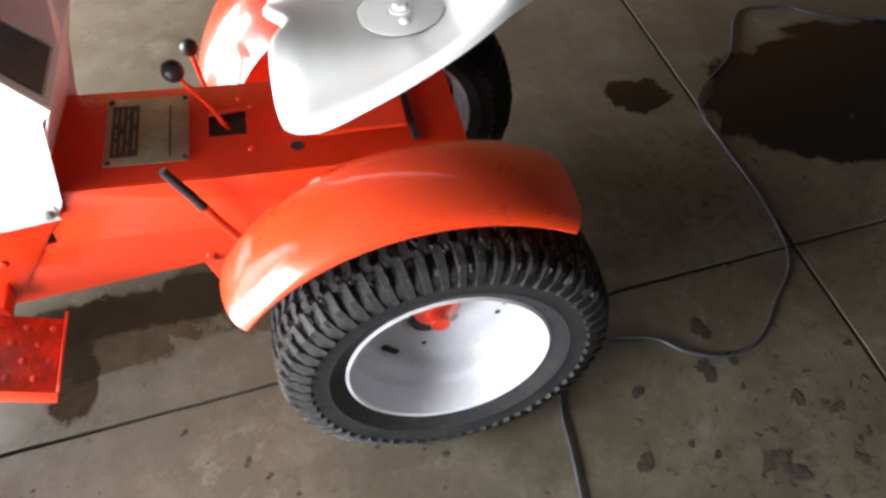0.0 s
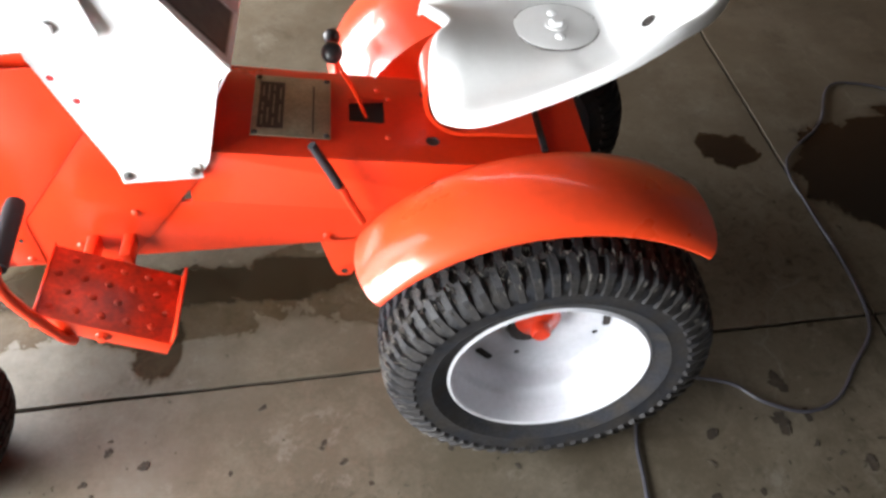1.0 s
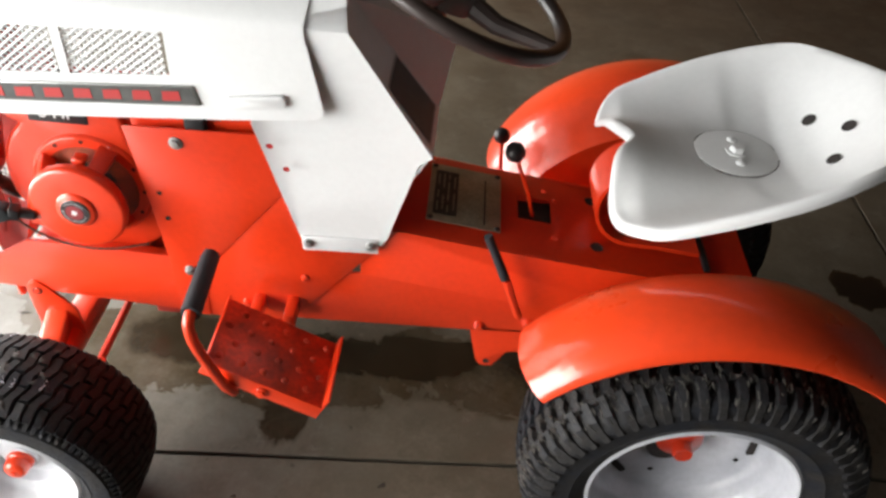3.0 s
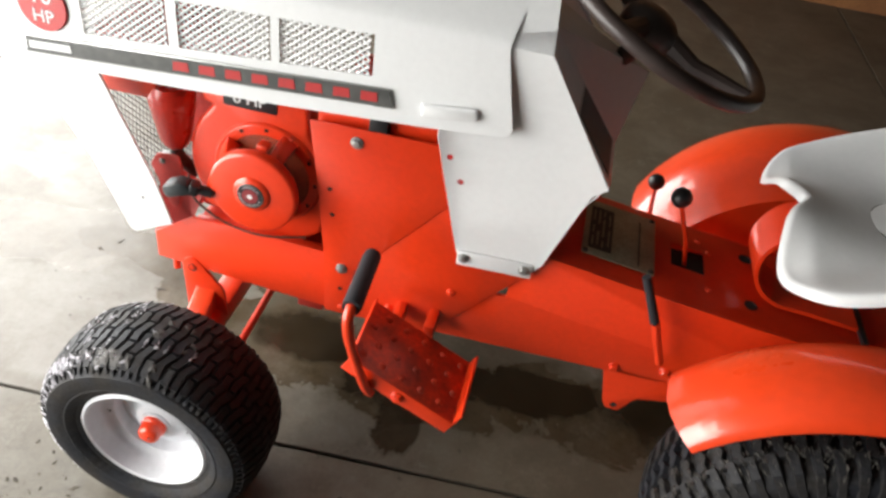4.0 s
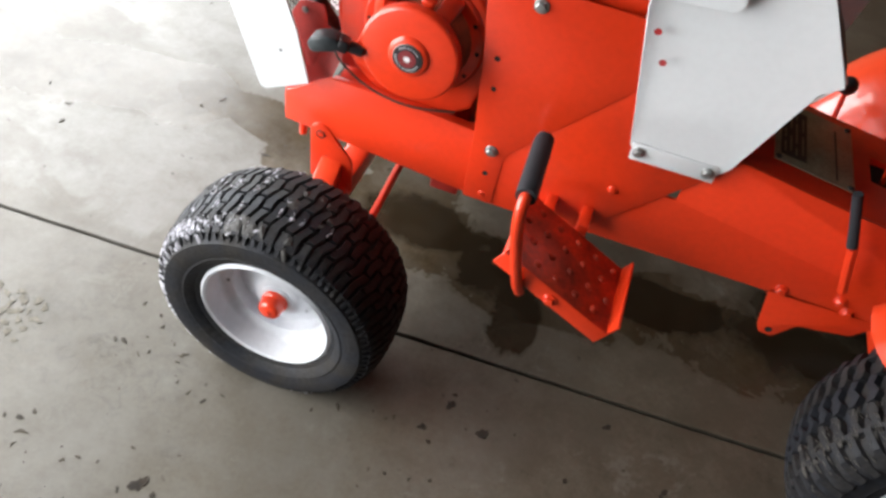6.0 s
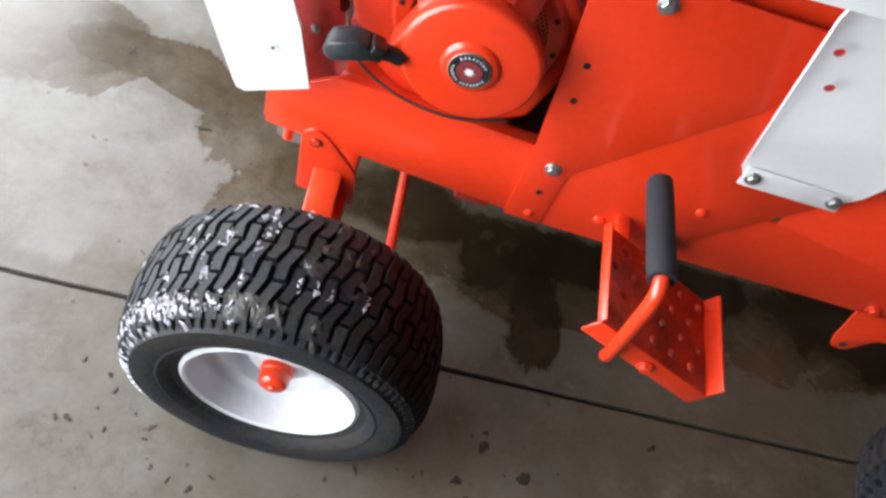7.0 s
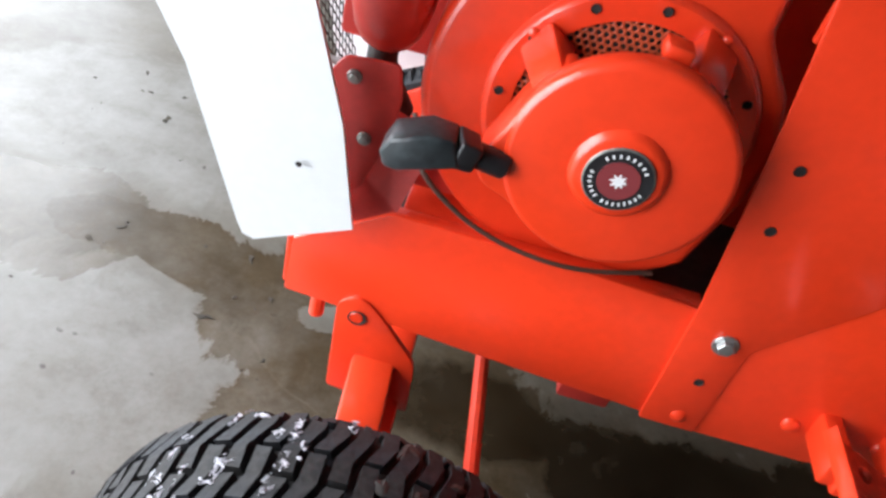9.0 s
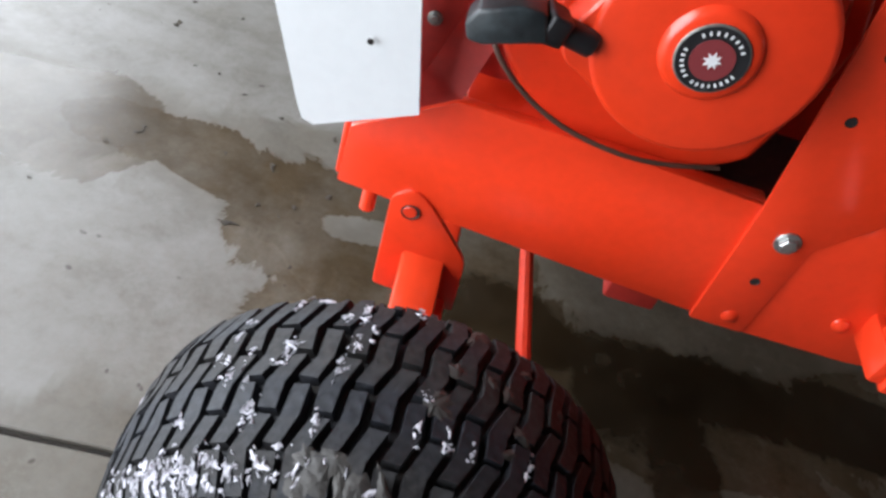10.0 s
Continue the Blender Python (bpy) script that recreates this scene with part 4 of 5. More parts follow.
# the rear panel leans back from a straight fold; a hump over the steering column stands out from its middle
def facet(u, v, lift):
    """A point on the sloping panel: u across from the side to the hump, v up from the fold."""
    n = Vector((0.193, 0, 0.146)).normalized()
    return Vector((-0.446 - 0.140 * v, -0.156 + (0.136 - 0.033 * v) * u, 0.807 + 0.193 * v)) + n * lift


rear = bmesh.new()
HB = (-0.421, 0, 0.932)
rear_faces = [((-0.446, -0.160, 0.806), (-0.446, 0.160, 0.806), (-0.586, 0.168, 1.0), (-0.586, -0.168, 1.0)),
              ((-0.446, -0.160, 0.806), (-0.446, 0.160, 0.806), (-0.530, 0.128, 0.612), (-0.548, -0.128, 0.612)),
              ((-0.586, -0.168, 1.0), (-0.586, 0.168, 1.0), (-0.593, 0.100, 1.105), (-0.593, -0.100, 1.105))]
for q in (-1, 1):
    rear_faces.append(((-0.589, q * 0.055, 1.0), HB, (-0.443, q * 0.022, 0.809)))
rear_faces += [((-0.443, -0.022, 0.809), HB, (-0.443, 0.022, 0.809)), ((-0.589, -0.055, 1.0), HB, (-0.589, 0.055, 1.0))]
for f in rear_faces:
    rear.faces.new([rear.verts.new(p) for p in f])
bmesh.ops.remove_doubles(rear, verts=rear.verts[:], dist=1e-5)
bmesh.ops.recalc_face_normals(rear, faces=rear.faces)
bmesh.ops.solidify(rear, geom=rear.faces[:], thickness=0.003)
dash_rear = part("dash_panel", rear, WHITE, tractor, "white-painted dash panel with a wedge-shaped column hump", 15)
for side in (-1, 1):
    q = bmesh.new()
    q.faces.new([q.verts.new((x, side * y, z)) for x, y, z in ((-0.570, 0.175, 1.0), (-0.573, 0.160, 1.030), (-0.583, 0.100, 1.103), (-0.70, 0.100, 1.103), (-0.70, 0.175, 1.0))])
    bmesh.ops.solidify(q, geom=q.faces[:], thickness=0.003)
    part("dash_shoulder", q, WHITE, tractor)
def facet_plate(u0, u1, v0, v1, lift):
    return skin([[facet(u0 + (u1 - u0) * i / 6, v0 + (v1 - v0) * j / 6, lift) for i in range(7)] for j in range(7)], 0.002)


instrument = part("instrument_plate", facet_plate(0.06, 0.95, 0.03, 0.52, 0.003), STEEL, dash_rear, "dark instrument plate in a bright frame")
part("plate_face", facet_plate(0.08, 0.90, 0.05, 0.50, 0.0045), CHARCOAL, instrument)

# steering wheel
SC, SR, SA = Vector((-0.430, 0.0, 1.025)), 0.190, radians(25)
sn = Vector((math.sin(SA), 0, math.cos(SA)))
su = Vector((math.cos(SA), 0, -math.sin(SA)))
sv = Vector((0, 1, 0))
wheel = part("steering_wheel", tube([SC + SR * (math.cos(k * math.pi / 32) * su + math.sin(k * math.pi / 32) * sv) for k in range(64)], 0.0125, 14, True), BROWNWHEEL, tractor, "dark brown plastic steering wheel")
for a in (radians(-18), radians(118), radians(242)):
    d = math.cos(a) * su + math.sin(a) * sv
    part("spoke", tube([SC - sn * 0.025 + d * 0.03, SC - sn * 0.028 + d * 0.09, SC - sn * 0.004 + d * (SR - 0.004)], [0.020, 0.016, 0.011], 10), BROWNWHEEL, wheel)
part("wheel_hub_cap", lathe([(0.048, -0.03), (0.05, -0.012), (0.046, 0.0), (0.03, 0.012), (0.0, 0.018)], SC - sn * 0.012, sn, 32), BROWNWHEEL, wheel, "domed hub cap")
part("steering_column", cyl(SC - sn * 0.03, SC - sn * 0.32, 0.016), BROWNWHEEL, tractor)

# seat pan
SEAT_HALF = [(-0.104, 0.0), (-0.112, 0.018), (-0.130, 0.045), (-0.138, 0.090), (-0.137, 0.140), (-0.122, 0.190), (-0.085, 0.222), (0.0, 0.234), (0.09, 0.231), (0.17, 0.210), (0.24, 0.168), (0.29, 0.112), (0.318, 0.055), (0.326, 0.0)]


def seat_z(x, y):
    """Height of the pan: two dished thigh lobes, a raised notch between them, a flat middle and a rising back."""
    v = min(1.0, max(0.0, (x + 0.138) / 0.464))
    vs = [0, 0.06, 0.14, 0.24, 0.36, 0.50, 0.62, 0.72, 0.82, 0.91, 1.0]
    ze = float(np.interp(v, vs, [0.746, 0.754, 0.768, 0.788, 0.811, 0.838, 0.862, 0.880, 0.893, 0.900, 0.903]))
    zc = float(np.interp(v, vs, [0.784, 0.779, 0.771, 0.763, 0.757, 0.755, 0.762, 0.789, 0.833, 0.874, 0.903]))
    u = min(1.0, abs(y) / float(np.interp(x, [0.0, 0.09, 0.17, 0.24, 0.29, 0.326], [0.234, 0.231, 0.21, 0.18, 0.15, 0.13])))
    lobe = math.exp(-((u - 0.62) / 0.30) ** 2)
    return zc + (ze - zc) * u ** 2.6 - lobe * (0.042 * max(0.0, 1 - v / 0.45) + 0.010 * max(0.0, 1 - v / 0.07))


def seat_mesh():
    """The pan as rings about its middle, with a lip rolled outwards and down all round."""
    half = [Vector((x, y, 0)) for x, y in SEAT_HALF]
    whole = half + [Vector((p.x, -p.y, 0)) for p in reversed(half[1:-1])]
    edge = smooth_path(whole + whole[:1], 6)[:-1]
    k, c = len(edge), Vector((0.085, 0, 0))
    bm = bmesh.new()

    def ring(f, lift):
        row = []
        for e in edge:
            p = c + (e - c) * f
            row.append(bm.verts.new((p.x, p.y, seat_z(p.x, p.y) + lift)))
        return row

    def sew(a, b):
        for q in range(k):
            bm.faces.new((a[q], a[(q + 1) % k], b[(q + 1) % k], b[q]))

    tops = [ring(f, 0.0) for f in [0.04 + 0.96 * (q / 22) ** 0.8 for q in range(23)]]
    lows = [ring(f, -0.006) for f in [0.04 + 0.96 * (q / 22) ** 0.8 for q in range(23)]]
    bm.faces.new(tops[0])
    bm.faces.new(lows[0])
    for rows in (tops, lows):
        for a, b in zip(rows, rows[1:]):
            sew(a, b)
    out = []
    for q in range(k):
        d = edge[(q + 2) % k] - edge[q - 2]
        out.append(Vector((-d.y, d.x, 0)).normalized())
    if out[0].x > 0:
        out = [-o for o in out]
    last = tops[-1]
    for push, down in ((0.004, 0.0008), (0.008, 0.004), (0.0105, 0.010), (0.0115, 0.018), (0.0085, 0.019), (0.005, 0.011)):
        rolled = [bm.verts.new(tops[-1][q].co + out[q] * push - Vector((0, 0, down))) for q in range(k)]
        sew(last, rolled)
        last = rolled
    sew(last, lows[-1])
    return bm


seat = part("seat", seat_mesh(), WHITE, tractor, "white-painted pressed steel pan seat", 60)
def on_seat(x, y):
    """The pan's surface at a place in plan, and the way it faces."""
    e = 0.004
    n = Vector((seat_z(x - e, y) - seat_z(x + e, y), seat_z(x, y - e) - seat_z(x, y + e), 2 * e)).normalized()
    return Vector((x, y, seat_z(x, y))), n


disc_z = on_seat(0.073, 0.0)[0].z + 0.0005
part("disc_edge", lathe([(0.0690, 0.0035), (0.0728, 0.0040), (0.0738, -0.006)], (0.073, 0.0, disc_z), (-0.02, 0, 1), 40), DARKMETAL, seat)
part("seat_disc", lathe([(0, 0.006), (0.067, 0.006), (0.071, 0.0045), (0.071, -0.004)], (0.073, 0.0, disc_z), (-0.02, 0, 1), 40), WHITE, seat, "round white clamping plate")
for y in (-0.036, 0.036):
    rivet(seat, (0.073, y, disc_z + 0.006), (0, 0, 1), 0.009, WHITE, "seat_bolt")
bolt(seat, (0.073, 0, disc_z + 0.006), (0, 0, 1), 0.013, WHITE, "seat_bolt")
for x, y in ((0.203, 0.062), (0.206, -0.062), (0.240, 0.0)):
    at, n = on_seat(x, y)
    hole(seat, at + n * 0.0008, n, 0.0125, "drain_hole")
ys = (-0.052, -0.02, 0.02, 0.052)
strap = [[(-0.070 + 0.084 * math.cos(radians(a)), y, 0.655 + 0.084 * math.sin(radians(a))) for y in ys] for a in range(80, 273, 8)]
strap = [[(0.05, y, 0.744) for y in ys]] + strap + [[(x, y, deck_z(x) + 0.0065) for y in ys] for x in (-0.03, 0.02, 0.055)]
part("seat_support", skin(strap, 0.007), ORANGE, tractor, "orange C-shaped leaf spring under the seat")
part("axle_housing", box((-0.10, -0.20, 0.24), (0.16, 0.20, 0.36), 0.02), ORANGE, tractor)
part("transaxle", cyl((0.03, -0.28, 0.287), (0.03, 0.28, 0.287), 0.035), DARKMETAL, tractor)

# levers
part("gear_lever", tube([(-0.252, 0.010, 0.57), (-0.268, 0.005, 0.63), (-0.303, -0.003, 0.715)], 0.0040, 10), ORANGE, tractor)
part("gear_knob", ball((-0.304, -0.004, 0.722), 0.0185), BLACK, tractor, "glossy black ball knob")
part("range_lever", tube([(-0.300, 0.190, 0.40), (-0.306, 0.218, 0.50), (-0.313, 0.239, 0.590)], 0.005, 10), ORANGE, tractor)
part("range_knob", ball((-0.3135, 0.241, 0.598), 0.0175), BLACK, tractor, "glossy black ball knob")
lev = part("side_lever", tube([(-0.268, -0.155, 0.47), (-0.290, -0.16, 0.53), (-0.30, -0.16, 0.56)], 0.0075, 8), ORANGE, tractor)
part("lever_grip", tube([(-0.303, -0.16, 0.563), (-0.316, -0.157, 0.593), (-0.342, -0.153, 0.650)], [0.0085, 0.0082, 0.0075], 12), FOAM, lev, "black rubber lever grip")
m_pl = Matrix.Translation((-0.383, 0.006, deck_z(-0.383) + 0.0022)) @ pose(0, 0, 0, 0, 7.3, 0)
plate = part("data_plate", prism([(-0.068, -0.086), (0.068, -0.086), (0.068, 0.086), (-0.068, 0.086)], m_pl, 0.002, 0.0005), BRASS, tractor, "aged metal data plate with worn printing")
part("print_panel", prism([(-0.058, -0.066), (-0.014, -0.066), (-0.014, 0.066), (-0.058, 0.066)], m_pl @ Matrix.Translation((0, 0, 0.002)), 0.0006, 0), PRINT, plate)
part("print_bar", prism([(0.036, -0.074), (0.039, -0.074), (0.039, 0.06), (0.036, 0.06)], m_pl @ Matrix.Translation((0, 0, 0.002)), 0.0006, 0), PRINT, plate)
for x0, lines in ((-0.052, ((-0.058, -0.030), (-0.018, 0.004), (0.022, 0.054))), (-0.0425, ((-0.052, -0.010), (0.012, 0.058))), (-0.033, ((-0.058, -0.038), (-0.026, 0.030), (0.040, 0.056))), (-0.022, ((-0.050, 0.0), (0.014, 0.050)))):
    for y0, y1 in lines:
        part("print_bar", prism([(x0, y0), (x0 + 0.0022, y0), (x0 + 0.0022, y1), (x0, y1)], m_pl @ Matrix.Translation((0, 0, 0.0026)), 0.0004, 0), BRASS, plate)
for x in (-0.061, 0.061):
    for y in (-0.079, 0.079):
        rivet(plate, m_pl @ Vector((x, y, 0.002)), (0, 0, 1), 0.0055, DARKMETAL, "screw")

# foot rest and clutch pedal
m_step = Matrix.Translation((-0.692, -0.259, 0.428)) @ pose(0, 0, 0, 0, 27, 0)
step = part("foot_rest", box((-0.108, -0.074, -0.002), (0.108, 0.074, 0.002), 0.001, m_step), STEPPAINT, tractor, "grimy orange foot rest with pressed studs")
part("flange", box((0.104, -0.074, -0.004), (0.109, 0.074, 0.028), 0.0015, m_step), ORANGE, step)
part("flange", box((-0.108, -0.076, -0.03), (0.108, -0.072, 0.002), 0.0015, m_step), ORANGE, step)
part("flange", box((-0.109, -0.074, -0.004), (-0.105, 0.074, 0.010), 0.0015, m_step), ORANGE, step)
for i in range(5):
    for j in range(4):
        p = m_step @ Vector((-0.08 + 0.04 * i + (0.01 if j % 2 else -0.01), -0.05 + 0.034 * j, 0.002))
        rivet(step, p, m_step.to_3x3() @ Vector((0, 0, 1)), 0.007, STEPPAINT, "stud")
for x in (-0.748, -0.685):
    part("step_bracket", box((x - 0.010, -0.180, 0.405), (x + 0.010, -0.120, 0.440), 0.004), ORANGE, tractor)
part("step_bracket", box((-0.745, -0.186, 0.402), (-0.688, -0.174, 0.426), 0.003), ORANGE, tractor)
pedal = part("clutch_pedal", tube([(-0.748, -0.330, 0.402), (-0.757, -0.346, 0.440), (-0.777, -0.370, 0.55), (-0.783, -0.373, 0.600), (-0.783, -0.358, 0.617), (-0.785, -0.31, 0.619)], 0.0088, 12, smooth=6), ORANGE, tractor, "bent orange pedal rod")
part("pedal_grip", tube([(-0.783, -0.358, 0.6165), (-0.783, -0.350, 0.617), (-0.788, -0.240, 0.620), (-0.788, -0.229, 0.620), (-0.788, -0.224, 0.620)], [0.0150, 0.0157, 0.0150, 0.0140, 0.008], 18), FOAM, pedal, "black rubber foot grip")
bolt(step, m_step @ Vector((0.0, -0.077, -0.016)), (0, -1, 0), 0.008, ORANGE)

# engine
EC = Vector((-1.026, 0.0, 0.641))
part("engine_block", box((-1.12, -0.05, 0.45), (-0.93, 0.10, 0.76), 0.012), ORANGE, tractor, "orange-painted single-cylinder engine")
sh_out = [(EC.x + 0.150 * math.cos(radians(a)), EC.z + 0.150 * math.sin(radians(a))) for a in range(132, 318, 6)] + [(-0.908, 0.60), (-0.904, 0.65), (-0.918, 0.692), (-0.949, 0.732), (-0.952, 0.80), (-1.140, 0.80), (-1.146, 0.76)]
shroud = part("blower_housing", prism([(x, z) for x, z in sh_out], Matrix.Translation((0, -0.020, 0)) @ pose(0, 0, 0, 90), 0.080, 0.012, 3), ORANGE, tractor, "orange pressed-steel blower housing")
part("screen_flange", lathe([(0.080, -0.004), (0.080, 0.006), (0.097, 0.006), (0.101, 0.003), (0.102, 0.0)], (EC.x, -0.100, EC.z), (0, -1, 0), 56), ORANGE, shroud)


def screen():
    """A perforated dome screen: a plate drilled in a honeycomb."""
    bm = bmesh.new()
    p = 0.0056
    for r in range(-17, 18):
        for c in range(-17, 18):
            x, z = (c + 0.5 * (r % 2)) * p, r * p * 0.866
            d = math.hypot(x, z)
            if not 0.045 < d < 0.082:
                continue
            hexo = [bm.verts.new((EC.x + x + p * 0.577 * math.cos(radians(30 + 60 * k)), -0.1035, EC.z + z + p * 0.577 * math.sin(radians(30 + 60 * k)))) for k in range(6)]
            hexi = [bm.verts.new((EC.x + x + p * 0.36 * math.cos(radians(30 + 60 * k)), -0.1030, EC.z + z + p * 0.36 * math.sin(radians(30 + 60 * k)))) for k in range(6)]
            for k in range(6):
                bm.faces.new((hexo[k], hexo[(k + 1) % 6], hexi[(k + 1) % 6], hexi[k]))
    return part("screen", bm, mat("brown_orange_screen_paint", (0.50, 0.075, 0.022), 0.45, second=(0.28, 0.05, 0.018), scale=50, mix=0.8, fine=0.2), shroud)


screen()["kind"] = "stuff"
# dark disc added for the shade behind the screen's holes
part("screen_shade_disc", cyl((EC.x, -0.1007, EC.z), (EC.x, -0.05, EC.z), 0.083), HOLESHADE, shroud)
for k in range(12):
    a = radians(30 * k - 1)
    hole(shroud, (EC.x + 0.091 * math.cos(a), -0.1062, EC.z + 0.091 * math.sin(a)), (0, -1, 0), 0.0036)

# recoil starter: three feet, a cup with a rope snout, a round plate
CC = Vector((-1.025, -0.111, 0.642))
cup = part("recoil_starter", lathe([(0.050, 0.020), (0.066, 0.028), (0.0755, 0.037), (0.0793, 0.044), (0.0797, 0.055), (0.0790, 0.0590), (0.0770, 0.0615), (0.0735, 0.0625), (0.034, 0.0625), (0.032, 0.066), (0.028, 0.068), (0.0, 0.068)], CC, (0, -1, 0), 64), ORANGE, tractor, "orange recoil starter cup", 50)
snout = [(x - 0.004, z + 0.005) for x, z in rounded([(-1.072, 0.696), (-1.096, 0.662), (-1.106, 0.635), (-1.116, 0.612), (-1.108, 0.597), (-1.088, 0.590), (-1.055, 0.568), (-1.03, 0.637)], 0.010, 4)]
part("rope_snout", prism(snout, Matrix.Translation((0, -0.128, 0)) @ pose(0, 0, 0, 90), 0.043, 0.008, 3), ORANGE, cup)
for a in (61, 148, 228, 302):
    d = Vector((math.cos(radians(a)), 0, math.sin(radians(a))))
    m = Matrix.Translation((CC.x, 0, CC.z)) @ Matrix.Rotation(-radians(a) + math.pi / 2, 4, "Y")
    leg = bmesh.new()
    q = [leg.verts.new(m @ Vector(v)) for v in ((-0.016, -0.105, 0.094), (0.016, -0.105, 0.094), (0.013, -0.157, 0.074), (-0.013, -0.157, 0.074), (-0.016, -0.105, 0.066), (0.016, -0.105, 0.066), (0.013, -0.157, 0.066), (-0.013, -0.157, 0.066))]
    for f in ((0, 1, 2, 3), (4, 5, 6, 7), (0, 1, 5, 4), (1, 2, 6, 5), (2, 3, 7, 6), (3, 0, 4, 7)):
        leg.faces.new([q[k] for k in f])
    bmesh.ops.recalc_face_normals(leg, faces=leg.faces)
    part("foot", bevelled(leg, 0.004), ORANGE, cup)
    rivet(cup, (CC.x + 0.094 * d.x, -0.106, CC.z + 0.094 * d.z), (0, -1, 0), 0.004)
tab = Matrix.Translation((CC.x, 0, CC.z)) @ Matrix.Rotation(math.pi / 2 - radians(83), 4, "Y")
part("cup_tab", box((-0.010, -0.150, 0.074), (0.010, -0.128, 0.086), 0.003, tab), ORANGE, cup)
rp0 = CC + Vector((0, -0.068, 0))
ring = part("name_plate", cyl(rp0, rp0 + Vector((0, -0.002, 0)), 0.0245, n=48, bevel=0.0006), DULLSTEEL, cup, "round plate, black ring with white marks round a red centre")
part("plate_ring", cyl(rp0 + Vector((0, -0.0018, 0)), rp0 + Vector((0, -0.0026, 0)), 0.023, n=48), BLACK, ring)
part("plate_centre", cyl(rp0 + Vector((0, -0.0024, 0)), rp0 + Vector((0, -0.0034, 0)), 0.0145, n=40), mat("red_foil", (0.45, 0.09, 0.10), 0.22, metal=0.6, second=(0.38, 0.07, 0.08), scale=40), ring)
for a in list(range(35, 146, 14)) + list(range(175, 240, 12)) + list(range(255, 350, 12)):
    d = Vector((math.cos(radians(a)), 0, math.sin(radians(a))))
    m = Matrix.Translation(rp0 + d * 0.0188 + Vector((0, -0.0026, 0))) @ Matrix.Rotation(-radians(a) + math.pi / 2, 4, "Y")
    part("print_bar", box((-0.0007, -0.0006, -0.0013), (0.0007, 0, 0.0013), 0, m), WHITE, ring)
star = [(rr * math.cos(radians(22.5 * k)), rr * math.sin(radians(22.5 * k))) for k in range(16) for rr in ((0.0062 if k % 2 == 0 else 0.0032),)]
part("print_star", prism(star, Matrix.Translation(rp0 + Vector((0, -0.0034, 0))) @ pose(0, 0, 0, 90), 0.0005, 0), WHITE, ring)
# starter rope handle
def grip_block(stations):
    """A lofted block: stations of (point, half height, half depth) along the pull."""
    bm = bmesh.new()
    d = (Vector(stations[-1][0]) - Vector(stations[0][0])).normalized()
    side_v = d.cross(Vector((0, 0, 1))).normalized()
    up_v = side_v.cross(d)
    rings = [[bm.verts.new(Vector(p) + up_v * a * hh + side_v * c2 * dd) for a, c2 in ((-1, -1), (1, -1), (1, 1), (-1, 1))] for p, hh, dd in stations]
    for q, r in zip(rings, rings[1:]):
        for k in range(4):
            bm.faces.new((q[k], q[(k + 1) % 4], r[(k + 1) % 4], r[k]))
    bm.faces.new(rings[0])
    bm.faces.new(rings[-1])
    bmesh.ops.recalc_face_normals(bm, faces=bm.faces)
    return bevelled(bm, 0.0028, 3)


pull = part("pull_handle", grip_block([((-1.182, -0.182, 0.614), 0.0062, 0.011), ((-1.174, -0.183, 0.622), 0.0125, 0.015), ((-1.150, -0.183, 0.632), 0.0130, 0.0155), ((-1.132, -0.181, 0.633), 0.0105, 0.013)]), HANDLEGREY, cup, "worn grey-black plastic pull handle")
part("handle_neck", grip_block([((-1.136, -0.182, 0.633), 0.0110, 0.0125), ((-1.120, -0.178, 0.629), 0.0100, 0.0115)]), BLACK, pull)
part("rope_boss", cyl((-1.126, -0.179, 0.630), (-1.098, -0.172, 0.622), 0.0095, bevel=0.002), BLACK, pull)
part("cable", tube([(-1.172, -0.120, 0.612), (-1.158, -0.140, 0.582), (-1.126, -0.140, 0.552), (-1.087, -0.139, 0.533), (-1.041, -0.137, 0.524), (-1.0, -0.128, 0.521), (-0.95, -0.110, 0.522)], 0.0022, 8, smooth=6), CABLEBROWN, tractor, "thin brown control cable")
# name label with the power figure
lab = part("power_label", box((-1.103, -0.1025, 0.763), (-1.007, -0.0985, 0.803), 0.0005), BLACK, shroud, "black label with white lettering")
lettering("8 HP", 0.03, (-1.055, -0.1030, 0.772), lab)
# carburettor side: muffler, tank and brackets
part("muffler", lathe([(0, 0.0), (0.011, 0.002), (0.020, 0.008), (0.026, 0.018), (0.030, 0.034), (0.034, 0.060), (0.040, 0.090), (0.042, 0.120), (0.038, 0.135), (0, 0.138)], (-1.208, -0.088, 0.640), (0, 0, 1), 32), MUFFRED, tractor, "red-painted muffler can")
part("muffler_pipe", tube([(-1.208, -0.088, 0.65), (-1.207, -0.088, 0.625), (-1.19, -0.06, 0.575)], 0.012, 12, smooth=4), DARKMETAL, tractor)
part("fuel_tank", box((-1.318, -0.125, 0.750), (-1.212, 0.13, 0.87), 0.012), ORANGE, tractor, "orange fuel tank under the hood")
part("mount_plate", side_plate(rounded([(-1.246, 0.616), (-1.230, 0.642), (-1.189, 0.646), (-1.183, 0.618), (-1.186, 0.585), (-1.203, 0.529), (-1.212, 0.524)], 0.005, 3), -0.116, 0.004), DARKRED, tractor)
for x, z in ((-1.221, 0.628), (-1.206, 0.578)):
    bolt(tractor, (x, -0.120, z), (0, -1, 0), 0.0040, DULLSTEEL)
part("crankcase_foot", box((-1.172, -0.085, 0.519), (-1.10, 0.09, 0.585), 0.01), DARKRED, tractor)
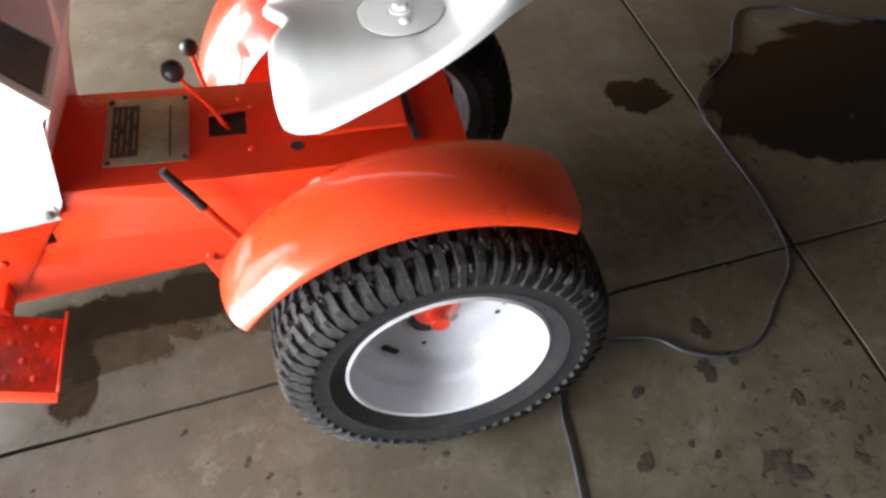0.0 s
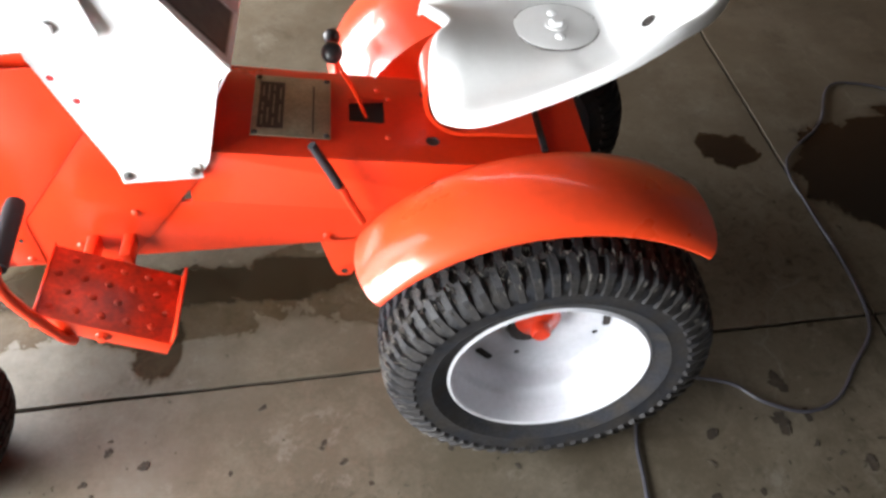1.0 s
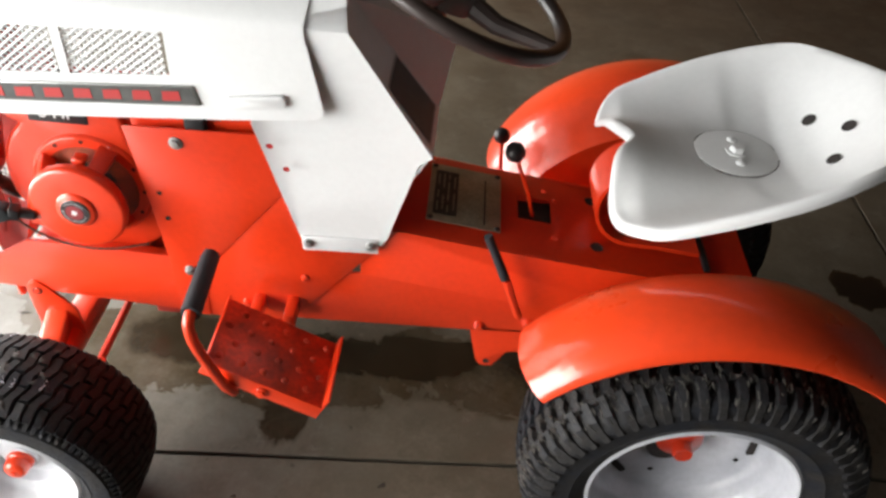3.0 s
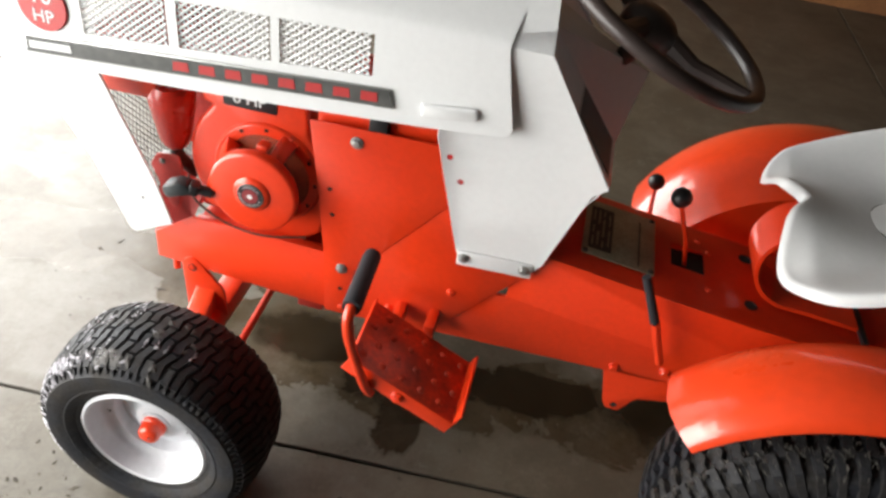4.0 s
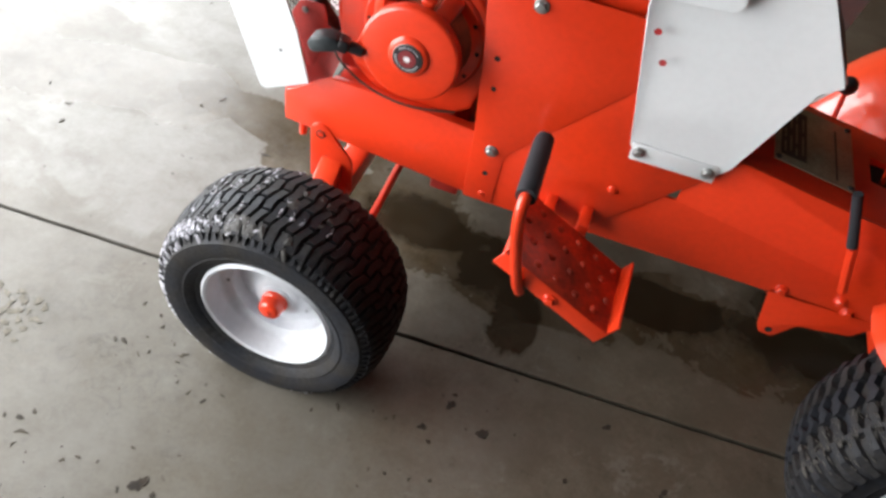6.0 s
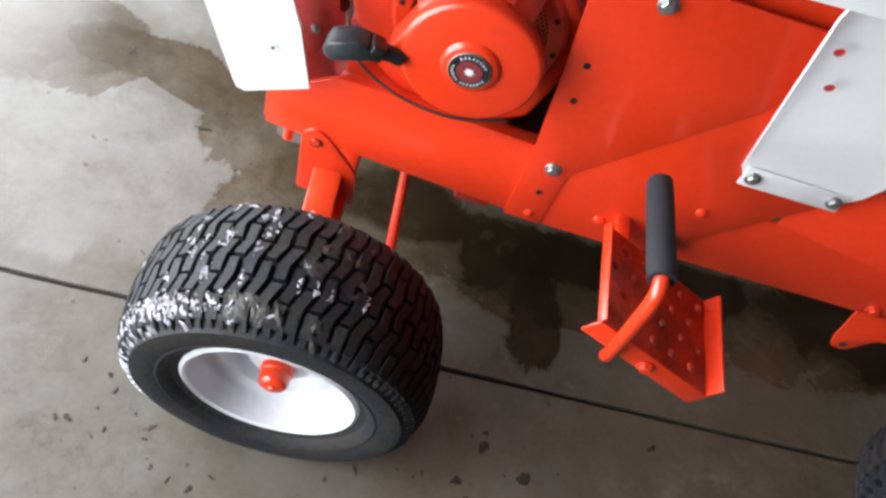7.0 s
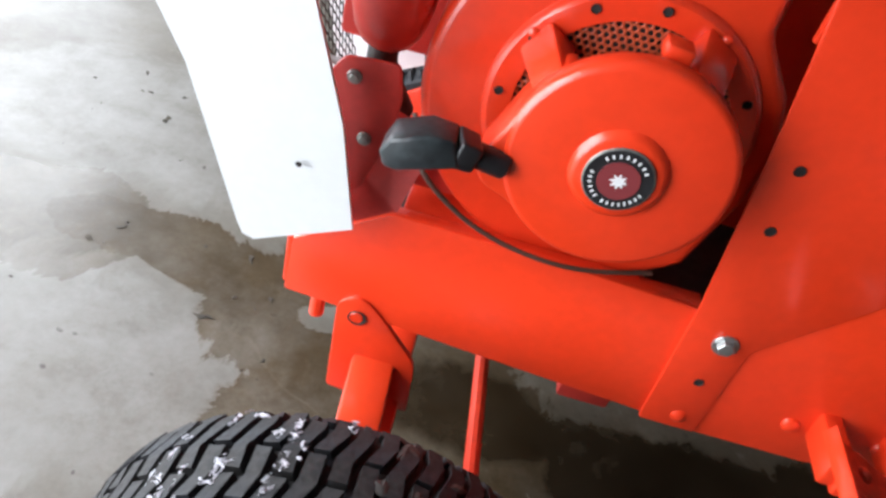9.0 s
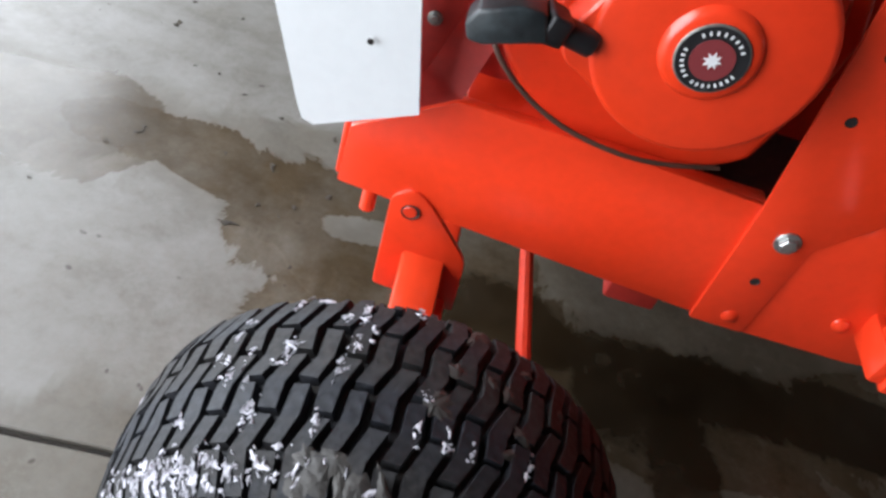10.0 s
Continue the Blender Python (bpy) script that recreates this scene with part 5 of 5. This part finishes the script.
part("cylinder_head", box((-1.165, -0.010, 0.575), (-1.12, 0.10, 0.75), 0.008), DARKMETAL, tractor, "black cylinder head with fins")
for k in range(5):
    part("cooling_fin", box((-1.173, -0.018, 0.59 + 0.03 * k), (-1.118, 0.105, 0.596 + 0.03 * k), 0.001), DARKMETAL, tractor)
# sheet added to block the bright view past the muffler
part("gap_sheet", box((-1.262, -0.004, 0.60), (-1.10, 0.012, 0.835), 0.004), DARKRED, tractor, "dull red sheet added to close the bright gap behind the muffler")
part("heat_shield", box((-1.262, -0.06, 0.55), (-1.205, -0.045, 0.60), 0.003), STEEL, tractor)

# grille: white side panels and a diamond mesh between
for side in (-1, 1):
    pts = [(-1.277, 0.150, 0.471), (-1.197, 0.153, 0.513), (-1.216, 0.161, 0.609), (-1.285, 0.177, 0.825), (-1.420, 0.177, 0.815), (-1.332, 0.161, 0.625), (-1.292, 0.151, 0.487), (-1.287, 0.150, 0.474)]
    bm = bmesh.new()
    f = bm.faces.new([bm.verts.new((x, side * y, z)) for x, y, z in pts])
    bmesh.ops.connect_verts(bm, verts=[f.verts[2], f.verts[5]])
    bmesh.ops.recalc_face_normals(bm, faces=bm.faces)
    bmesh.ops.solidify(bm, geom=bm.faces[:], thickness=0.004)
    part("grille_side", bm, WHITE, tractor, "white-painted grille side panel")
hole(tractor, (-1.244, -0.1605, 0.567), (0, -1, -0.08), 0.0026)
gm = expanded_metal(-0.122, 0.122, 0.0, 0.34, 0, 0.0125, 0.0085, 0.0013, DARKMETAL, tractor, "grille_mesh")
gm.matrix_basis = Matrix.Translation((-1.262, 0, 0.50)) @ pose(0, 0, 0, 0, 0, 90) @ pose(0, 0, 0, -19)
part("hood_front", box((-1.492, -0.17, 0.81), (-1.477, 0.17, 1.10), 0.006), WHITE, tractor)

# the machine stands on its tyres: heights above count from its own datum, a little under the floor
tractor.location.z = -DROP

# ---- floor clutter ----
cable = tagged(part("extension_cable", tube([(0.236, -0.68, 0.006), (0.248, -0.577, 0.006), (0.259, -0.484, 0.006), (0.267, -0.397, 0.006), (0.30, -0.31, 0.006), (0.38, -0.255, 0.006), (0.505, -0.275, 0.006), (0.567, -0.327, 0.006), (0.648, -0.358, 0.006), (0.732, -0.332, 0.006), (0.803, -0.258, 0.006), (0.898, -0.142, 0.006),
    (0.925, 0.05, 0.002), (0.920, 0.25, 0.002), (0.930, 0.43, 0.006), (1.099, 0.591, 0.006), (1.185, 0.743, 0.006), (1.241, 0.79, 0.006), (1.305, 0.786, 0.006), (1.384, 0.756, 0.006), (1.46, 0.69, 0.006), (1.70, 0.60, 0.006), (2.1, 0.5, 0.006)], 0.0039, 8, smooth=8), GRAPHITE, None), "dark grey extension cable lying across the concrete floor", "cable")

rng = random.Random(4)


def shred(bm, x, y, s, high=0.3, jag=(0.45, 1.25)):
    """One crumpled shred of leaf or dirt, lying flat."""
    k, a = rng.choice((5, 6, 7, 8)) + (5 if jag[0] > 0.5 else 0), rng.uniform(0, 6.28)
    st = rng.uniform(0.2, 0.8)
    c = bm.verts.new((x + rng.uniform(-0.2, 0.2) * s, y + rng.uniform(-0.2, 0.2) * s, s * high * rng.uniform(0.5, 1.2) + 0.0012))
    loop = []
    for q in range(k):
        an = 2 * math.pi * q / k
        r = s * rng.uniform(*jag) * (1 + st * math.cos(2 * (an - a)))
        loop.append(bm.verts.new((x + r * math.cos(an), y + r * math.sin(an), 0.0007 + rng.uniform(0, 0.12) * s)))
    for q in range(k):
        bm.faces.new((c, loop[q], loop[(q + 1) % k]))


spots = [(0.619, -0.277, 17), (0.589, -0.376, 16), (0.389, -0.54, 16), (0.431, -0.391, 12), (0.652, -0.363, 10), (0.803, -0.517, 13), (0.737, -0.481, 11), (0.632, -0.589, 18), (0.66, -0.623, 17), (0.531, -0.556, 8), (0.493, -0.523, 7), (0.793, -0.626, 11), (0.904, -0.387, 8), (-0.374, -0.361, 6), (-0.329, -0.393, 9), (-0.277, -0.443, 6), (-0.5, -0.261, 6), (-0.794, -0.313, 6),
         (-1.231, -0.697, 15), (-0.795, -0.337, 9), (-0.83, -0.405, 9), (-0.81, -0.428, 6), (-0.722, -0.374, 13), (-0.861, -0.517, 4), (-0.551, -0.401, 6), (-0.496, -0.255, 6), (-0.37, -0.348, 8), (-1.924, 0.067, 6), (-1.897, 0.008, 7), (-2.009, 0.113, 5)]
for x, y, s in spots:
    lb = bmesh.new()
    s *= 1.2 if x > 0.3 else 0.85
    shred(lb, x, y, s * 0.001, 0.06, (0.70, 1.05))
    for q in range(3):
        shred(lb, x + rng.uniform(-0.5, 0.5) * s * 0.001, y + rng.uniform(-0.5, 0.5) * s * 0.001, s * 0.001 * rng.uniform(0.4, 0.8), 0.12, (0.55, 1.15))
    tagged(part("dead_leaf", lb, LEAF, None), "crumpled dark dead leaf on the concrete floor", "leaf", "dead leaves on the floor")
litter = bmesh.new()
for cx, cy, spread, n in ((-0.05, -0.62, 0.10, 30), (0.62, -0.70, 0.05, 26), (0.80, -0.55, 0.10, 40), (0.70, -0.42, 0.12, 24), (-1.32, -0.43, 0.07, 30), (-1.30, -0.70, 0.10, 22), (0.75, -0.60, 0.16, 50), (-0.2, -0.5, 0.3, 40), (-0.9, -0.45, 0.22, 25), (-1.7, 0.6, 0.25, 25), (0.1, -0.8, 0.3, 50), (-1.45, 0.2, 0.2, 20), (1.0, 0.1, 0.4, 25)):
    for k in range(n):
        shred(litter, rng.gauss(cx, spread), rng.gauss(cy, spread * 0.6), rng.uniform(0.0012, 0.0055) * rng.choice((1, 1, 1.8)), 0.15)
tagged(part("floor_debris", litter, GRIT, None), "dark crumbs of dirt and leaf litter on the concrete floor", "debris", kind="stuff")
MUD = mat("dried_mud_print", (0.105, 0.092, 0.068), 0.7, second=(0.15, 0.135, 0.105), scale=60, mix=0.9, fine=0.3, bump=0.3, bump_scale=200)
prints = bmesh.new()
for row in range(4):
    for col in range(7):
        x, y = -1.715 + 0.021 * col + rng.uniform(-0.003, 0.003), -0.545 + 0.028 * row + 0.012 * (col % 2) + rng.uniform(-0.003, 0.003)
        shred(prints, x, y, rng.uniform(0.008, 0.012), 0.02)
tagged(part("mud_print", prints, MUD, None), "muddy tyre print on the concrete floor", "mud", kind="stuff")

# snow and mud smeared on the front tyre's tread
def smear(bm, ph, s, long, wide, turn, h0=0.0075, h1=0.0108, at_wheel=(FXC, -FY, FZ - DROP), R=FR - 0.008, W=FW, ragged=0.45):
    """A thin ragged patch that follows the tread, longer one way."""
    k = 15
    c = Vector(at_wheel)

    def at(a, b2, hh):
        u, v = a * math.cos(turn) - b2 * math.sin(turn), a * math.sin(turn) + b2 * math.cos(turn)
        return bm.verts.new(c + wrap(R, W, ph + u / R, max(-0.86 if s > -0.8 else -0.90, min(0.90, s + v / (W / 2))), hh))

    mid = at(0, 0, h1)
    ring_f, ring_g = [], []
    for q in range(k):
        a = 2 * math.pi * q / k
        f = rng.uniform(ragged, 1.0) * (1.35 if rng.random() < 0.2 else 1.0)
        ring_g.append(at(0.45 * f * long * math.cos(a), 0.45 * f * wide * math.sin(a), h1 - rng.uniform(0, 0.001)))
        ring_f.append(at(f * long * math.cos(a), f * wide * math.sin(a), rng.uniform(h0, h1 - 0.0012)))
    for q in range(k):
        bm.faces.new((mid, ring_g[q], ring_g[(q + 1) % k]))
        bm.faces.new((ring_g[q], ring_f[q], ring_f[(q + 1) % k], ring_g[(q + 1) % k]))


crumbs = bmesh.new()
for k in range(34):
    ph, s, tn = radians(rng.gauss(110, 18)), rng.uniform(-0.45, 0.78), rng.choice((0.2, 1.4, 1.7))
    dx, dy = 0.020 * math.cos(tn), 0.09 * math.sin(tn)
    for q in range(rng.choice((4, 6, 8, 11))):
        f = rng.uniform(-1, 1)
        smear(crumbs, ph + dx * f + rng.gauss(0, 0.006), s + dy * f + rng.gauss(0, 0.018), rng.choice((0.0012, 0.002, 0.0035, 0.0055)), rng.uniform(0.0009, 0.0026), rng.gauss(tn, 0.7), 0.0104, 0.0112, ragged=0.15)
for k in range(210):
    smear(crumbs, radians(rng.gauss(134, 13)), rng.gauss(-0.70, 0.07), rng.choice((0.0014, 0.0025, 0.004, 0.0065)), rng.uniform(0.001, 0.0036), rng.gauss(1.2, 0.9), 0.0098, 0.0111, ragged=0.15)
for k in range(95):
    smear(crumbs, radians(rng.uniform(130, 300)), rng.uniform(-0.90, -0.84), rng.uniform(0.0018, 0.0036), rng.uniform(0.0012, 0.0024), rng.gauss(1.57, 0.2), 0.0075, 0.0105)
tagged(part("snow_crumbs", crumbs, SNOW, None), "white snow smeared on the front tyre tread", "snow", kind="stuff")
muck = bmesh.new()
for k in range(16):
    smear(muck, radians(rng.gauss(100, 8)), rng.gauss(-0.66, 0.08), rng.uniform(0.006, 0.013), rng.uniform(0.004, 0.009), rng.uniform(0, 3.14), 0.0085, 0.0112, ragged=0.7)
for k in range(14):
    smear(muck, radians(rng.gauss(80, 8)), rng.uniform(-0.4, 0.75), rng.uniform(0.006, 0.012), rng.uniform(0.004, 0.008), rng.uniform(0, 3.14), 0.0085, 0.0112, ragged=0.7)
tagged(part("mud_smear", muck, mat("wet_tread_mud", (0.026, 0.023, 0.021), 0.6, second=(0.03, 0.026, 0.022), scale=60, mix=0.9, fine=0.3, bump=0.5, bump_scale=180), None), "grey brown mud smeared on the front tyre tread", "mud", kind="stuff")
dirt = bmesh.new()
for k in range(420):
    ph = radians(rng.choice((rng.uniform(20, 165), rng.uniform(100, 185))))
    smear(dirt, ph, rng.choice((rng.gauss(-0.62, 0.06), rng.uniform(-0.82, -0.25))), rng.uniform(0.0035, 0.009), rng.uniform(0.0006, 0.0016), rng.gauss(1.57, 0.35), 0.0085, 0.0122, (RX, -RY, RZ - DROP), RR - 0.011, RW)
for k in range(60):
    smear(dirt, radians(rng.uniform(20, 330)), rng.uniform(-0.90, -0.84), rng.uniform(0.002, 0.004), rng.uniform(0.001, 0.002), rng.gauss(1.57, 0.3), 0.0085, 0.0118, (RX, -RY, RZ - DROP), RR - 0.011, RW)
tagged(part("tread_dirt", dirt, mat("dried_tread_dirt", (0.11, 0.10, 0.09), 0.75, second=(0.04, 0.036, 0.03), scale=60, mix=0.9, fine=0.3, bump=0.5, bump_scale=180), None), "dried grey dirt and grass bits on the rear tyre tread", "dirt", kind="stuff")
